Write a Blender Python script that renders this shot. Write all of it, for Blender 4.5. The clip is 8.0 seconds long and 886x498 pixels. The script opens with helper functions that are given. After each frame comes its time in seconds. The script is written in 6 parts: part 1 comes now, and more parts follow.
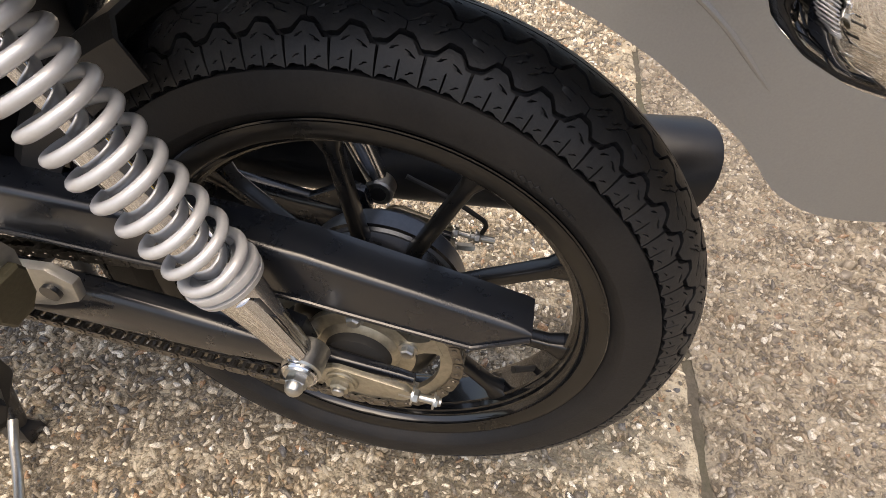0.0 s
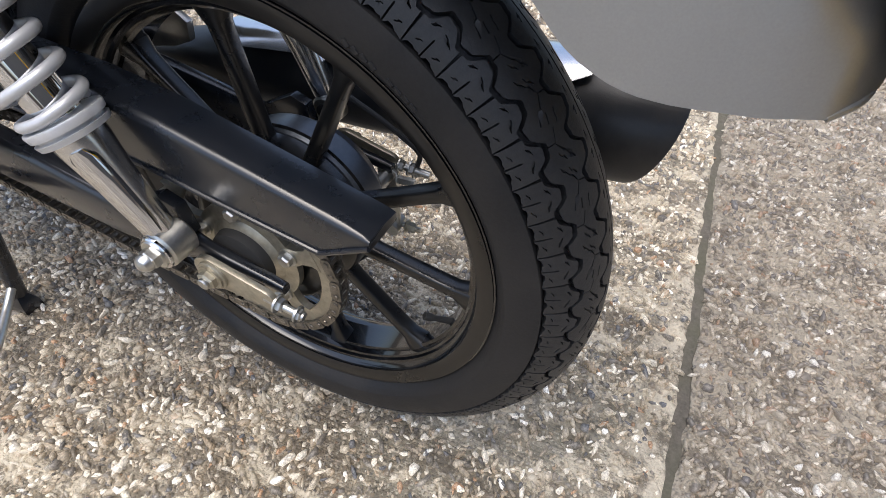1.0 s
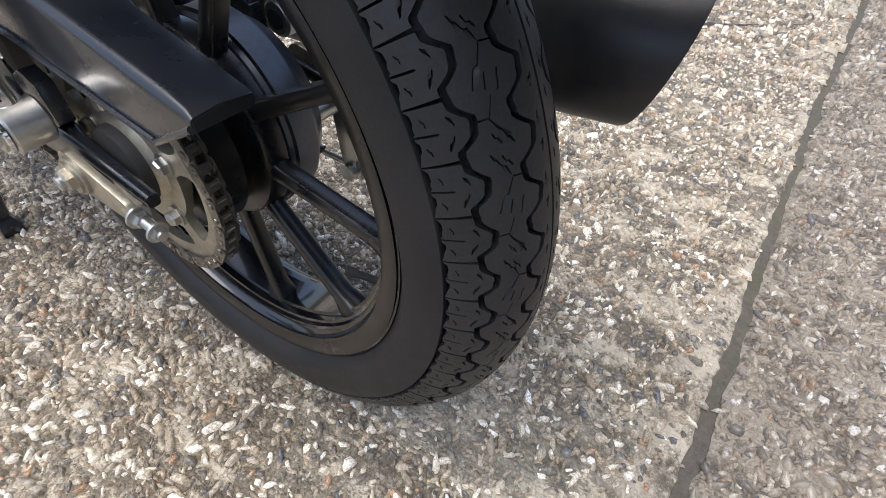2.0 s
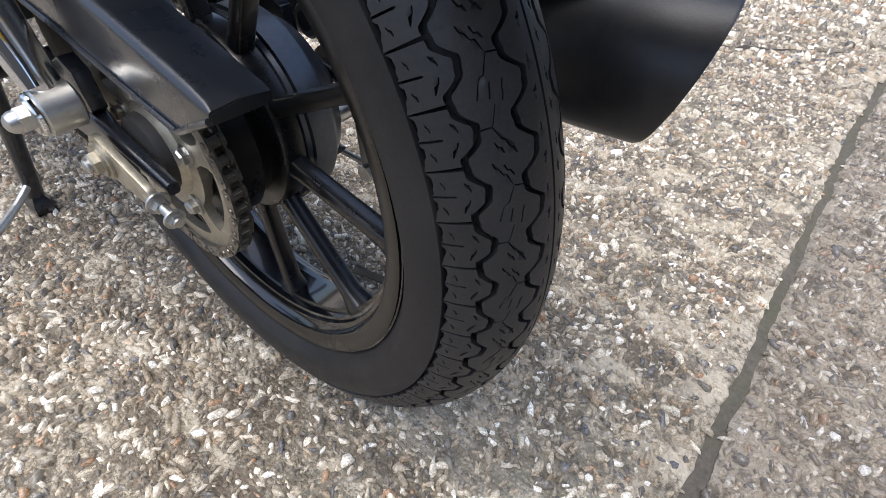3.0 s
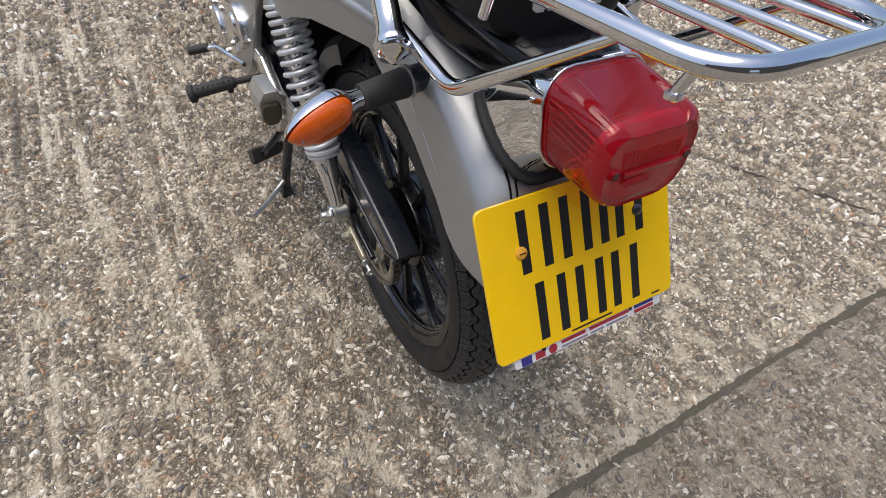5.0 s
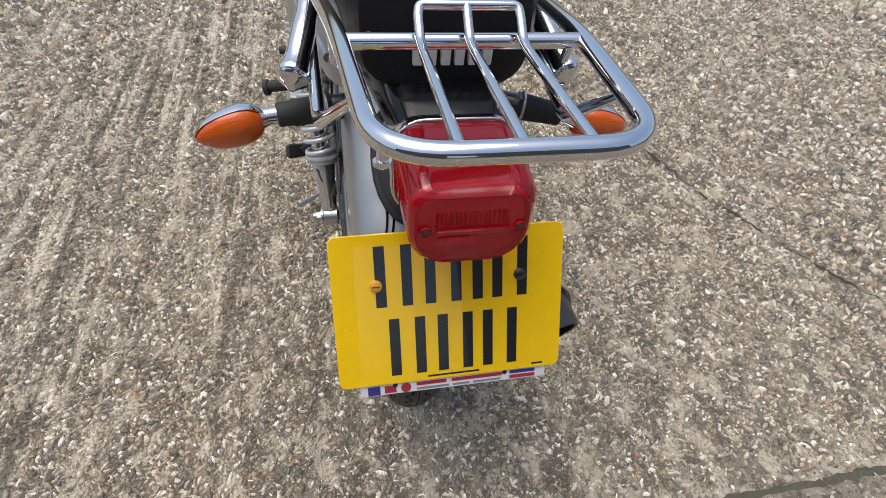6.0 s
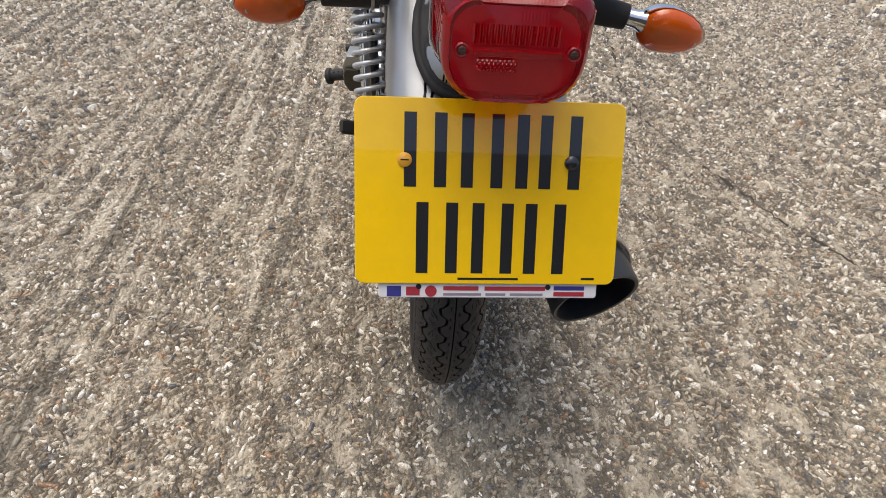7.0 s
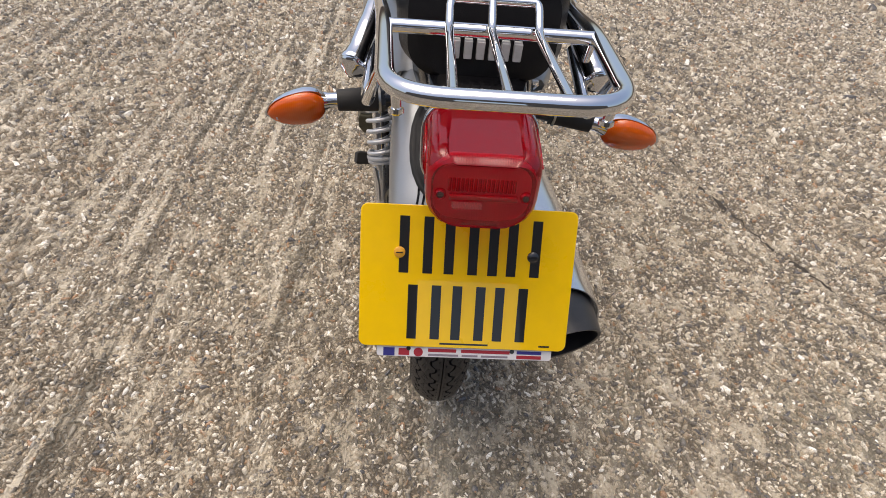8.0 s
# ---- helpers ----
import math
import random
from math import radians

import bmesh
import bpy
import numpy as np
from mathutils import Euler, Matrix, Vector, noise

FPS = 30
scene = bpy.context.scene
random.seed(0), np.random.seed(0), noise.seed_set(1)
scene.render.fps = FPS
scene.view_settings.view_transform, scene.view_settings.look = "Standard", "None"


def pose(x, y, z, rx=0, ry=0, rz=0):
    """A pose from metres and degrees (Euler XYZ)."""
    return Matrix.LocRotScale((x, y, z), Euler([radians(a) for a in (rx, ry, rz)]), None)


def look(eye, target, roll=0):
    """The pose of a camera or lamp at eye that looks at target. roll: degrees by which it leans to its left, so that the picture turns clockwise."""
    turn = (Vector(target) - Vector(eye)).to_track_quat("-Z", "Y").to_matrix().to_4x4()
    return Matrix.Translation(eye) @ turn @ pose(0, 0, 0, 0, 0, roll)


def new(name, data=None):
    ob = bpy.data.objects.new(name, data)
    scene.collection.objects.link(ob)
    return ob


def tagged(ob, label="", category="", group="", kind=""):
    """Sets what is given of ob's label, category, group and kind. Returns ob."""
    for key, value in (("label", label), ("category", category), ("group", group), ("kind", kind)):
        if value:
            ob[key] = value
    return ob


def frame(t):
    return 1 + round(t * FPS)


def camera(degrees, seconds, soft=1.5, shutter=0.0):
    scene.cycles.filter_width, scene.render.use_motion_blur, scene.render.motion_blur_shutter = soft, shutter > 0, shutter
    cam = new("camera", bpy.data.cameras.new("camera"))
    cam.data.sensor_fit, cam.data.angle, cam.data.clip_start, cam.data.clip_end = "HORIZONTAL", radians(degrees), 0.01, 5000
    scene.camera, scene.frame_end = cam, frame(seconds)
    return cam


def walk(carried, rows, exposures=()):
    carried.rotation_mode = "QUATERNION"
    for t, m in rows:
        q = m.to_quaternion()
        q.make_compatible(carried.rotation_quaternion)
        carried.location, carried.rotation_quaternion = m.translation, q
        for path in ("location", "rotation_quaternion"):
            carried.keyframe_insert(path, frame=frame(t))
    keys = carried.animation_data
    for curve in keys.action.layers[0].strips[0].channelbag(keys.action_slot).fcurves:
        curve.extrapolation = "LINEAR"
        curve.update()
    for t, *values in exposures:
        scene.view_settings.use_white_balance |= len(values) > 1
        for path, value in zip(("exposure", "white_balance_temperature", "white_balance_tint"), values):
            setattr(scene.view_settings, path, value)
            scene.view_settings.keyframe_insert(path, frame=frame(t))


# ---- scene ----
import mathutils
cam = camera(80.4, 8.0, soft=0.5)
PATH = [
    (0, (-0.323, -0.104, 0.741), (1.06, 0.084, -0.691), 4.1),
    (0.5, (-0.356, -0.211, 0.724), (0.976, 0.158, -0.722), 3.6),
    (1, (-0.29, -0.279, 0.672), (0.984, 0.263, -0.77), 2.8),
    (1.5, (-0.222, -0.342, 0.607), (0.988, 0.35, -0.827), 2.3),
    (1.7, (-0.21, -0.354, 0.585), (0.977, 0.385, -0.845), 2.0),
    (2.8, (-0.189, -0.365, 0.544), (0.943, 0.483, -0.871), 3.2),
    (3, (-0.196, -0.371, 0.565), (0.931, 0.492, -0.844), 3.5),
    (3.5, (-0.244, -0.384, 0.669), (0.861, 0.493, -0.749), 4.5),
    (4, (-0.304, -0.411, 0.832), (0.737, 0.503, -0.611), 5.4),
    (4.5, (-0.323, -0.478, 0.957), (0.6, 0.507, -0.519), 7.1),
    (4.7, (-0.326, -0.514, 0.971), (0.534, 0.506, -0.519), 7.9),
    (5.8, (-0.135, -0.628, 1.057), (0.294, 0.6, -0.463), 7.9),
    (6, (-0.087, -0.639, 1.042), (0.267, 0.637, -0.457), 7.5),
    (6.5, (-0.049, -0.654, 0.98), (0.174, 0.746, -0.431), 6.0),
    (7, (-0.064, -0.713, 0.881), (0.087, 0.76, -0.464), 4.9),
    (7.5, (-0.061, -0.751, 0.927), (0.047, 0.735, -0.407), 4.7),
    (8, (-0.045, -0.729, 1.037), (0.051, 0.686, -0.372), 5.5),
]
walk(cam, [(t, look(eye, aim, roll)) for t, eye, aim, roll in PATH], [(0, 0.82, 7500, 12), (0.5, 0.84, 6500, 11), (1, 0.86, 6200, 9), (3, 0.86, 5950, 9), (3.5, 0.80, 5950, 8), (4, 0.57, 6200, 8), (4.5, 0.32, 6300, 10), (6, 0.26, 6300, 7), (8, 0.33, 6850, 11)])

# ---- world and light ----
SUN_EL, SUN_AZ = 78.0, 285.0
world = bpy.data.worlds.new("sky")
scene.world = world
world.use_nodes = True
wn = world.node_tree
wbg = wn.nodes["Background"]
sky = wn.nodes.new("ShaderNodeTexSky")
sky.sky_type = "NISHITA"
sky.sun_disc = False
sky.sun_elevation = radians(SUN_EL)
sky.sun_rotation = radians(SUN_AZ)
sky.air_density, sky.dust_density, sky.ozone_density = 1.0, 5.0, 1.0
wn.links.new(sky.outputs[0], wbg.inputs[0])
wbg.inputs[1].default_value = 0.15

sun = new("sun", bpy.data.lights.new("sun", "SUN"))
sun.data.energy, sun.data.angle, sun.data.color = 1.3, radians(60), (1.0, 0.93, 0.84)
_a, _e = radians(SUN_AZ), radians(SUN_EL)
sun.matrix_world = look((6 * math.sin(_a) * math.cos(_e), 6 * math.cos(_a) * math.cos(_e), 6 * math.sin(_e)), (0, 0, 0))


# ---- materials ----
def material(name, color, rough=0.5, metal=0.0, coat=0.0, spec=0.5, vary=0.0, grain=200.0, bump=0.0,
             rough_vary=0.0, dust=0.0, dust_color=(0.22, 0.19, 0.15), dust_scale=14.0, island=0.0, coat_rough=None):
    """A surface with two scales of variation: fine grain, and broad stains or dust."""
    m = bpy.data.materials.new(name)
    m.use_nodes = True
    nt = m.node_tree
    b = nt.nodes["Principled BSDF"]
    b.inputs["Base Color"].default_value = (*color, 1)
    b.inputs["Roughness"].default_value = rough
    b.inputs["Metallic"].default_value = metal
    b.inputs["Specular IOR Level"].default_value = spec
    b.inputs["Coat Weight"].default_value = coat
    b.inputs["Coat Roughness"].default_value = coat_rough if coat_rough is not None else 0.05 if rough < 0.25 else 0.14
    co = nt.nodes.new("ShaderNodeTexCoord").outputs["Object"]

    def noise_tex(scale, detail=4.0, ro=0.6):
        n = nt.nodes.new("ShaderNodeTexNoise")
        n.inputs["Scale"].default_value, n.inputs["Detail"].default_value, n.inputs["Roughness"].default_value = scale, detail, ro
        nt.links.new(co, n.inputs["Vector"])
        return n.outputs["Fac"]

    def ramp(src, lo, hi, a=0.0, z=1.0):
        r = nt.nodes.new("ShaderNodeMapRange")
        nt.links.new(src, r.inputs["Value"])
        for key, val in zip(("From Min", "From Max", "To Min", "To Max"), (lo, hi, a, z)):
            r.inputs[key].default_value = val
        return r.outputs["Result"]

    fine = noise_tex(grain)
    broad = noise_tex(dust_scale, 6.0)
    last = None
    if vary:
        hsv = nt.nodes.new("ShaderNodeHueSaturation")
        hsv.inputs["Color"].default_value = (*color, 1)
        nt.links.new(ramp(fine, 0.25, 0.75, 1 - vary, 1 + vary), hsv.inputs["Value"])
        last = hsv.outputs["Color"]
    if island:
        oi = nt.nodes.new("ShaderNodeObjectInfo")
        hsv = nt.nodes.new("ShaderNodeHueSaturation")
        hsv.inputs["Color"].default_value = (*color, 1)
        if last:
            nt.links.new(last, hsv.inputs["Color"])
        nt.links.new(ramp(oi.outputs["Random"], 0, 1, 1 - island, 1 + island), hsv.inputs["Value"])
        last = hsv.outputs["Color"]
    if dust:
        mix = nt.nodes.new("ShaderNodeMix")
        mix.data_type = "RGBA"
        mix.inputs["A"].default_value = (*color, 1)
        mix.inputs["B"].default_value = (*dust_color, 1)
        if last:
            nt.links.new(last, mix.inputs["A"])
        nt.links.new(ramp(broad, 0.42, 0.72, 0, dust), mix.inputs["Factor"])
        last = mix.outputs["Result"]
    if last:
        nt.links.new(last, b.inputs["Base Color"])
    if rough_vary:
        nt.links.new(ramp(broad, 0.3, 0.7, max(0.02, rough - rough_vary), min(1, rough + rough_vary)), b.inputs["Roughness"])
    if bump:
        bp = nt.nodes.new("ShaderNodeBump")
        bp.inputs["Strength"].default_value, bp.inputs["Distance"].default_value = 1.0, bump
        nt.links.new(fine, bp.inputs["Height"])
        nt.links.new(bp.outputs["Normal"], b.inputs["Normal"])
    return m


RUBBER = material("tyre_rubber", (0.0135, 0.0142, 0.0162), 0.52, spec=0.32, vary=0.25, grain=350, bump=0.00025, dust=0.38, dust_color=(0.052, 0.046, 0.040), dust_scale=16, rough_vary=0.14)
TREAD = material("tread_rubber", (0.021, 0.0222, 0.0250), 0.44, spec=0.4, vary=0.25, grain=420, bump=0.0002, dust=0.3, dust_color=(0.035, 0.033, 0.03), dust_scale=40, island=0.12)
BLACK = material("black_gloss_paint", (0.0040, 0.0046, 0.0058), 0.30, coat=0.25, rough_vary=0.06, dust=0.08, dust_color=(0.07, 0.06, 0.045), dust_scale=30, vary=0.1)
GLOSS = material("gloss_black_rim_paint", (0.0034, 0.0040, 0.0052), 0.17, coat=0.8, coat_rough=0.05, rough_vary=0.05, vary=0.1)
RIMDUST = material("dusty_black_paint", (0.005, 0.0048, 0.0048), 0.34, coat=0.2, rough_vary=0.12, dust=0.5, dust_color=(0.024, 0.021, 0.018), dust_scale=18, vary=0.2)
SATIN = material("black_satin_steel", (0.0075, 0.0098, 0.0150), 0.29, spec=0.5, coat=0.5, rough_vary=0.06, bump=0.00005, grain=600, dust=0.12, dust_color=(0.045, 0.04, 0.035), dust_scale=26)
MATTE = material("matt_black_exhaust", (0.0135, 0.0155, 0.0195), 0.40, rough_vary=0.06, bump=0.0001, grain=900, vary=0.15, dust=0.15)
PLASTIC = material("black_plastic", (0.014, 0.014, 0.015), 0.42, bump=0.00015, grain=700, dust=0.2, dust_color=(0.07, 0.06, 0.05))
SOFT = material("black_rubber", (0.02, 0.02, 0.02), 0.7, bump=0.0002, grain=300, dust=0.3, dust_color=(0.06, 0.055, 0.05))
VINYL = material("black_seat_vinyl", (0.005, 0.005, 0.006), 0.42, spec=0.25, bump=0.0004, grain=900, vary=0.2)
TAILBLACK = material("black_tail_plastic", (0.004, 0.004, 0.005), 0.16, spec=0.3, rough_vary=0.06)
CHROME = material("chrome", (0.76, 0.77, 0.79), 0.045, 1.0, rough_vary=0.03, dust_scale=30)
STEEL = material("zinc_plated_steel", (0.55, 0.55, 0.53), 0.38, 1.0, rough_vary=0.1, vary=0.15, grain=150, dust=0.25, dust_color=(0.2, 0.17, 0.12))
GOLD = material("passivated_zinc", (0.46, 0.43, 0.35), 0.44, 0.85, rough_vary=0.1, vary=0.2, grain=180, dust=0.5, dust_color=(0.18, 0.15, 0.1))
CHAINMAT = material("oiled_chain_steel", (0.24, 0.22, 0.19), 0.33, 0.85, vary=0.35, grain=300, dust=0.5, dust_color=(0.05, 0.038, 0.025), dust_scale=90)
ALLOY = material("cast_alloy", (0.50, 0.50, 0.48), 0.34, 0.75, vary=0.08, grain=260, bump=0.0001, rough_vary=0.06)
POLISHED = material("polished_alloy", (0.74, 0.74, 0.74), 0.17, 0.97, vary=0.02, grain=200, rough_vary=0.04)
SPRING = material("grey_spring_paint", (0.62, 0.635, 0.66), 0.34, 0.3, coat=0.3, vary=0.06, grain=150, dust=0.2, dust_color=(0.19, 0.167, 0.138))
SILVER = material("silver_metallic_paint", (0.36, 0.372, 0.380), 0.40, 0.62, coat=0.5, vary=0.05, grain=900, rough_vary=0.05, dust=0.1, dust_color=(0.27, 0.24, 0.2))
DRUM = material("grey_drum_paint", (0.085, 0.095, 0.112), 0.32, 0.55, vary=0.15, grain=200, rough_vary=0.08, dust=0.2, dust_color=(0.10, 0.095, 0.09))
YELLOW = material("yellow_plate_acrylic", (0.93, 0.58, 0.0015), 0.3, spec=0.3, coat=1.0, coat_rough=0.025, vary=0.03, grain=60, rough_vary=0.05, dust=0.1, dust_color=(0.6, 0.4, 0.05))
PLATEBLACK = material("plate_black", (0.012, 0.012, 0.013), 0.3, coat=1.0, coat_rough=0.025)
WHITE = material("white_plastic", (0.72, 0.72, 0.74), 0.35, coat=0.4, vary=0.04, grain=80, dust=0.15, dust_color=(0.5, 0.47, 0.45))
INKRED = material("red_ink", (0.36, 0.03, 0.045), 0.4)
INKGREY = material("grey_ink", (0.25, 0.22, 0.26), 0.4)
INKBLUE = material("blue_ink", (0.04, 0.04, 0.22), 0.4)
OLIVE = material("dark_olive_rubber", (0.075, 0.068, 0.042), 0.45, vary=0.2, grain=300, bump=0.0002)
RUSTED = material("dull_brown_screw", (0.10, 0.06, 0.05), 0.5, 0.5, vary=0.3, grain=400)
# for the plate added inside the tail lamp to darken the lens
LAMPINNER = material("dark_red_lamp_backing", (0.16, 0.03, 0.035), 0.5, vary=0.1)
SEATPRINT = material("silver_print", (0.5, 0.5, 0.5), 0.45, vary=0.1)
SEATRED = material("red_piping", (0.16, 0.01, 0.012), 0.5)
BOLTYELLOW = material("yellow_screw_cap", (0.72, 0.36, 0.03), 0.4, vary=0.1)


def lens_material(name, color, deep, rough=0.08, clear=0.32):
    """Tinted moulded plastic: fine prisms under a glossy skin."""
    m = material(name, color, rough, coat=0.5, spec=0.5, coat_rough=0.02)
    nt = m.node_tree
    b = nt.nodes["Principled BSDF"]
    b.inputs["Transmission Weight"].default_value = clear
    b.inputs["Subsurface Weight"].default_value = 0.0
    w = nt.nodes.new("ShaderNodeTexWave")
    w.inputs["Scale"].default_value = 140
    w.inputs["Distortion"].default_value = 0.3
    co = nt.nodes.new("ShaderNodeTexCoord")
    nt.links.new(co.outputs["Object"], w.inputs["Vector"])
    mix = nt.nodes.new("ShaderNodeMix")
    mix.data_type = "RGBA"
    mix.inputs["A"].default_value = (*deep, 1)
    mix.inputs["B"].default_value = (*color, 1)
    nt.links.new(w.outputs["Fac"], mix.inputs["Factor"])
    nt.links.new(mix.outputs["Result"], b.inputs["Base Color"])
    bp = nt.nodes.new("ShaderNodeBump")
    bp.inputs["Strength"].default_value, bp.inputs["Distance"].default_value = 0.06, 0.0005
    nt.links.new(w.outputs["Fac"], bp.inputs["Height"])
    nt.links.new(bp.outputs["Normal"], b.inputs["Normal"])
    return m


RED = lens_material("red_lens", (0.82, 0.006, 0.024), (0.72, 0.004, 0.018), 0.04, 0.76)
RED.node_tree.nodes["Principled BSDF"].inputs["Coat Weight"].default_value = 0.22
RED.node_tree.nodes["Principled BSDF"].inputs["Specular IOR Level"].default_value = 0.3
AMBER = lens_material("amber_lens", (1.0, 0.19, 0.010), (1.0, 0.15, 0.007), 0.05, 0.42)


# ---- mesh helpers ----
def part(name, bm, mat, parent=None, label="", sharp=35):
    """Links a bmesh as one mesh object under a thing or a part."""
    bmesh.ops.recalc_face_normals(bm, faces=bm.faces[:])
    me = bpy.data.meshes.new(name)
    bm.to_mesh(me)
    bm.free()
    for p in me.polygons:
        p.use_smooth = True
    me.set_sharp_from_angle(angle=radians(sharp))
    me.materials.append(mat)
    ob = new(name, me)
    ob.parent = parent
    return tagged(ob, label)


def share(name, ob, parent, m=None):
    """Another object on the same mesh."""
    o = new(name, ob.data)
    o.parent = parent
    if m is not None:
        o.matrix_basis = m
    return o


def merge(*bms):
    out = bmesh.new()
    for b in bms:
        me = bpy.data.meshes.new("tmp")
        b.to_mesh(me)
        out.from_mesh(me)
        bpy.data.meshes.remove(me)
        b.free()
    return out


def box(x0, x1, y0, y1, z0, z1, bevel=0.0, seg=2, m=None):
    bm = bmesh.new()
    bmesh.ops.create_cube(bm, size=1)
    for v in bm.verts:
        v.co = Vector(((x0 + x1) / 2 + v.co.x * (x1 - x0), (y0 + y1) / 2 + v.co.y * (y1 - y0), (z0 + z1) / 2 + v.co.z * (z1 - z0)))
    if bevel:
        bmesh.ops.bevel(bm, geom=bm.edges[:], offset=bevel, segments=seg, affect="EDGES", profile=0.6)
    if m is not None:
        bm.transform(m)
    return bm


def rounded(pts, radii, seg=6):
    """A path with its inner corners rounded."""
    pts = [Vector(p) for p in pts]
    if not isinstance(radii, (list, tuple)):
        radii = [radii] * len(pts)
    out = [pts[0]]
    for i in range(1, len(pts) - 1):
        a, p, b = pts[i - 1], pts[i], pts[i + 1]
        r = min(radii[i], (a - p).length * 0.49, (b - p).length * 0.49)
        s, e = p + (a - p).normalized() * r, p + (b - p).normalized() * r
        for k in range(seg + 1):
            t = k / seg
            out.append(s * (1 - t) ** 2 + p * 2 * t * (1 - t) + e * t * t)
    out.append(pts[-1])
    return out


def tube(pts, r, seg=14, cap=True, flat=1.0, closed=False):
    """A round bar along a path; r is a number or one for each point."""
    pts = [Vector(p) for p in pts]
    n = len(pts)
    rad = r if isinstance(r, (list, tuple)) else [r] * n
    bm = bmesh.new()
    rings = []
    up = None
    for i, p in enumerate(pts):
        if closed:
            d = pts[(i + 1) % n] - pts[i - 1]
        else:
            d = pts[min(i + 1, n - 1)] - pts[max(i - 1, 0)]
        d.normalize()
        if up is None:
            up = d.orthogonal().normalized() if abs(d.z) > 0.99 else Vector((0, 0, 1))
        side = d.cross(up).normalized()
        up = side.cross(d).normalized()
        rings.append([bm.verts.new(p + (side * math.cos(a) + up * math.sin(a) * flat) * rad[i]) for a in (2 * math.pi * k / seg for k in range(seg))])
    for i in range(n if closed else n - 1):
        a, b = rings[i], rings[(i + 1) % n]
        for k in range(seg):
            bm.faces.new((a[k], a[(k + 1) % seg], b[(k + 1) % seg], b[k]))
    if cap and not closed:
        bm.faces.new(rings[0][::-1])
        bm.faces.new(rings[-1])
    return bm


def revolve(profile, centre, axis=(1, 0, 0), seg=64, closed=True):
    """Turns (along, radius) points round an axis through centre."""
    axis = Vector(axis).normalized()
    q = Vector((1, 0, 0)).rotation_difference(axis).to_matrix()
    bm = bmesh.new()
    rings = []
    for s in range(seg):
        a = 2 * math.pi * s / seg
        rings.append([bm.verts.new(Vector(centre) + q @ Vector((x, r * math.cos(a), r * math.sin(a)))) for x, r in profile])
    n = len(profile)
    for s in range(seg):
        a, b = rings[s], rings[(s + 1) % seg]
        for k in range(n if closed else n - 1):
            bm.faces.new((a[k], a[(k + 1) % n], b[(k + 1) % n], b[k]))
    bmesh.ops.remove_doubles(bm, verts=bm.verts[:], dist=1e-6)
    return bm


def solid(profile, centre, axis=(1, 0, 0), seg=32):
    """A turned solid: the profile is closed to the axis at both ends."""
    return revolve([(profile[0][0], 0.0)] + list(profile) + [(profile[-1][0], 0.0)], centre, axis, seg, closed=False)


def loft(sections, closed=True, cap=True):
    """Skins rings of equal count."""
    bm = bmesh.new()
    rings = [[bm.verts.new(Vector(p)) for p in s] for s in sections]
    n = len(rings[0])
    for a, b in zip(rings, rings[1:]):
        for k in range(n if closed else n - 1):
            bm.faces.new((a[k], a[(k + 1) % n], b[(k + 1) % n], b[k]))
    if cap and closed:
        bm.faces.new(rings[0][::-1])
        bm.faces.new(rings[-1])
    return bm


def plate(outline, x0, x1, bevel=0.0, axis="x"):
    """A flat outline (y, z) given thickness along x."""
    bm = bmesh.new()
    vs = [bm.verts.new((x0, y, z)) for y, z in outline]
    f = bm.faces.new(vs)
    g = bmesh.ops.extrude_face_region(bm, geom=[f])
    for v in g["geom"]:
        if isinstance(v, bmesh.types.BMVert):
            v.co.x = x1
    if bevel:
        bmesh.ops.bevel(bm, geom=bm.edges[:], offset=bevel, segments=2, affect="EDGES", profile=0.6)
    return bm


def bolt(name, at, axis, r, h, mat, parent, label="", dome=False):
    """A hexagon bolt head on a washer, or a dome nut."""
    bits = [solid([(0, r * 1.35), (0.0018, r * 1.35)], at, axis, 24), solid([(0.0018, r), (h * 0.8, r), (h, r * 0.8)], at, axis, 6)]
    if dome:
        bits.append(solid([(h * 0.85, r * 0.86), (h * 1.15, r * 0.84), (h * 1.45, r * 0.68), (h * 1.65, r * 0.4), (h * 1.72, r * 0.12)], at, axis, 20))
    return part(name, merge(*bits), mat, parent, label, 25)


def lerp(table, t):
    """Reads a table of (t, values...) at t, smoothly."""
    for a, b in zip(table, table[1:]):
        if t <= b[0]:
            k = max(0.0, (t - a[0]) / (b[0] - a[0]))
            return [u + (v - u) * k for u, v in zip(a[1:], b[1:])]
    return list(table[-1][1:])


# ---- ground ----
JOINT_Y, JOINT_W = -0.450, 0.0105


def joint_line(x):
    """Where the joint runs: nearly straight, a little wavy."""
    return JOINT_Y - 0.0060 * np.cos(3.6 * (x - 0.15)) + 0.0012 * np.sin(13 * x + 0.5) + 0.0014 * np.sin(29 * x)


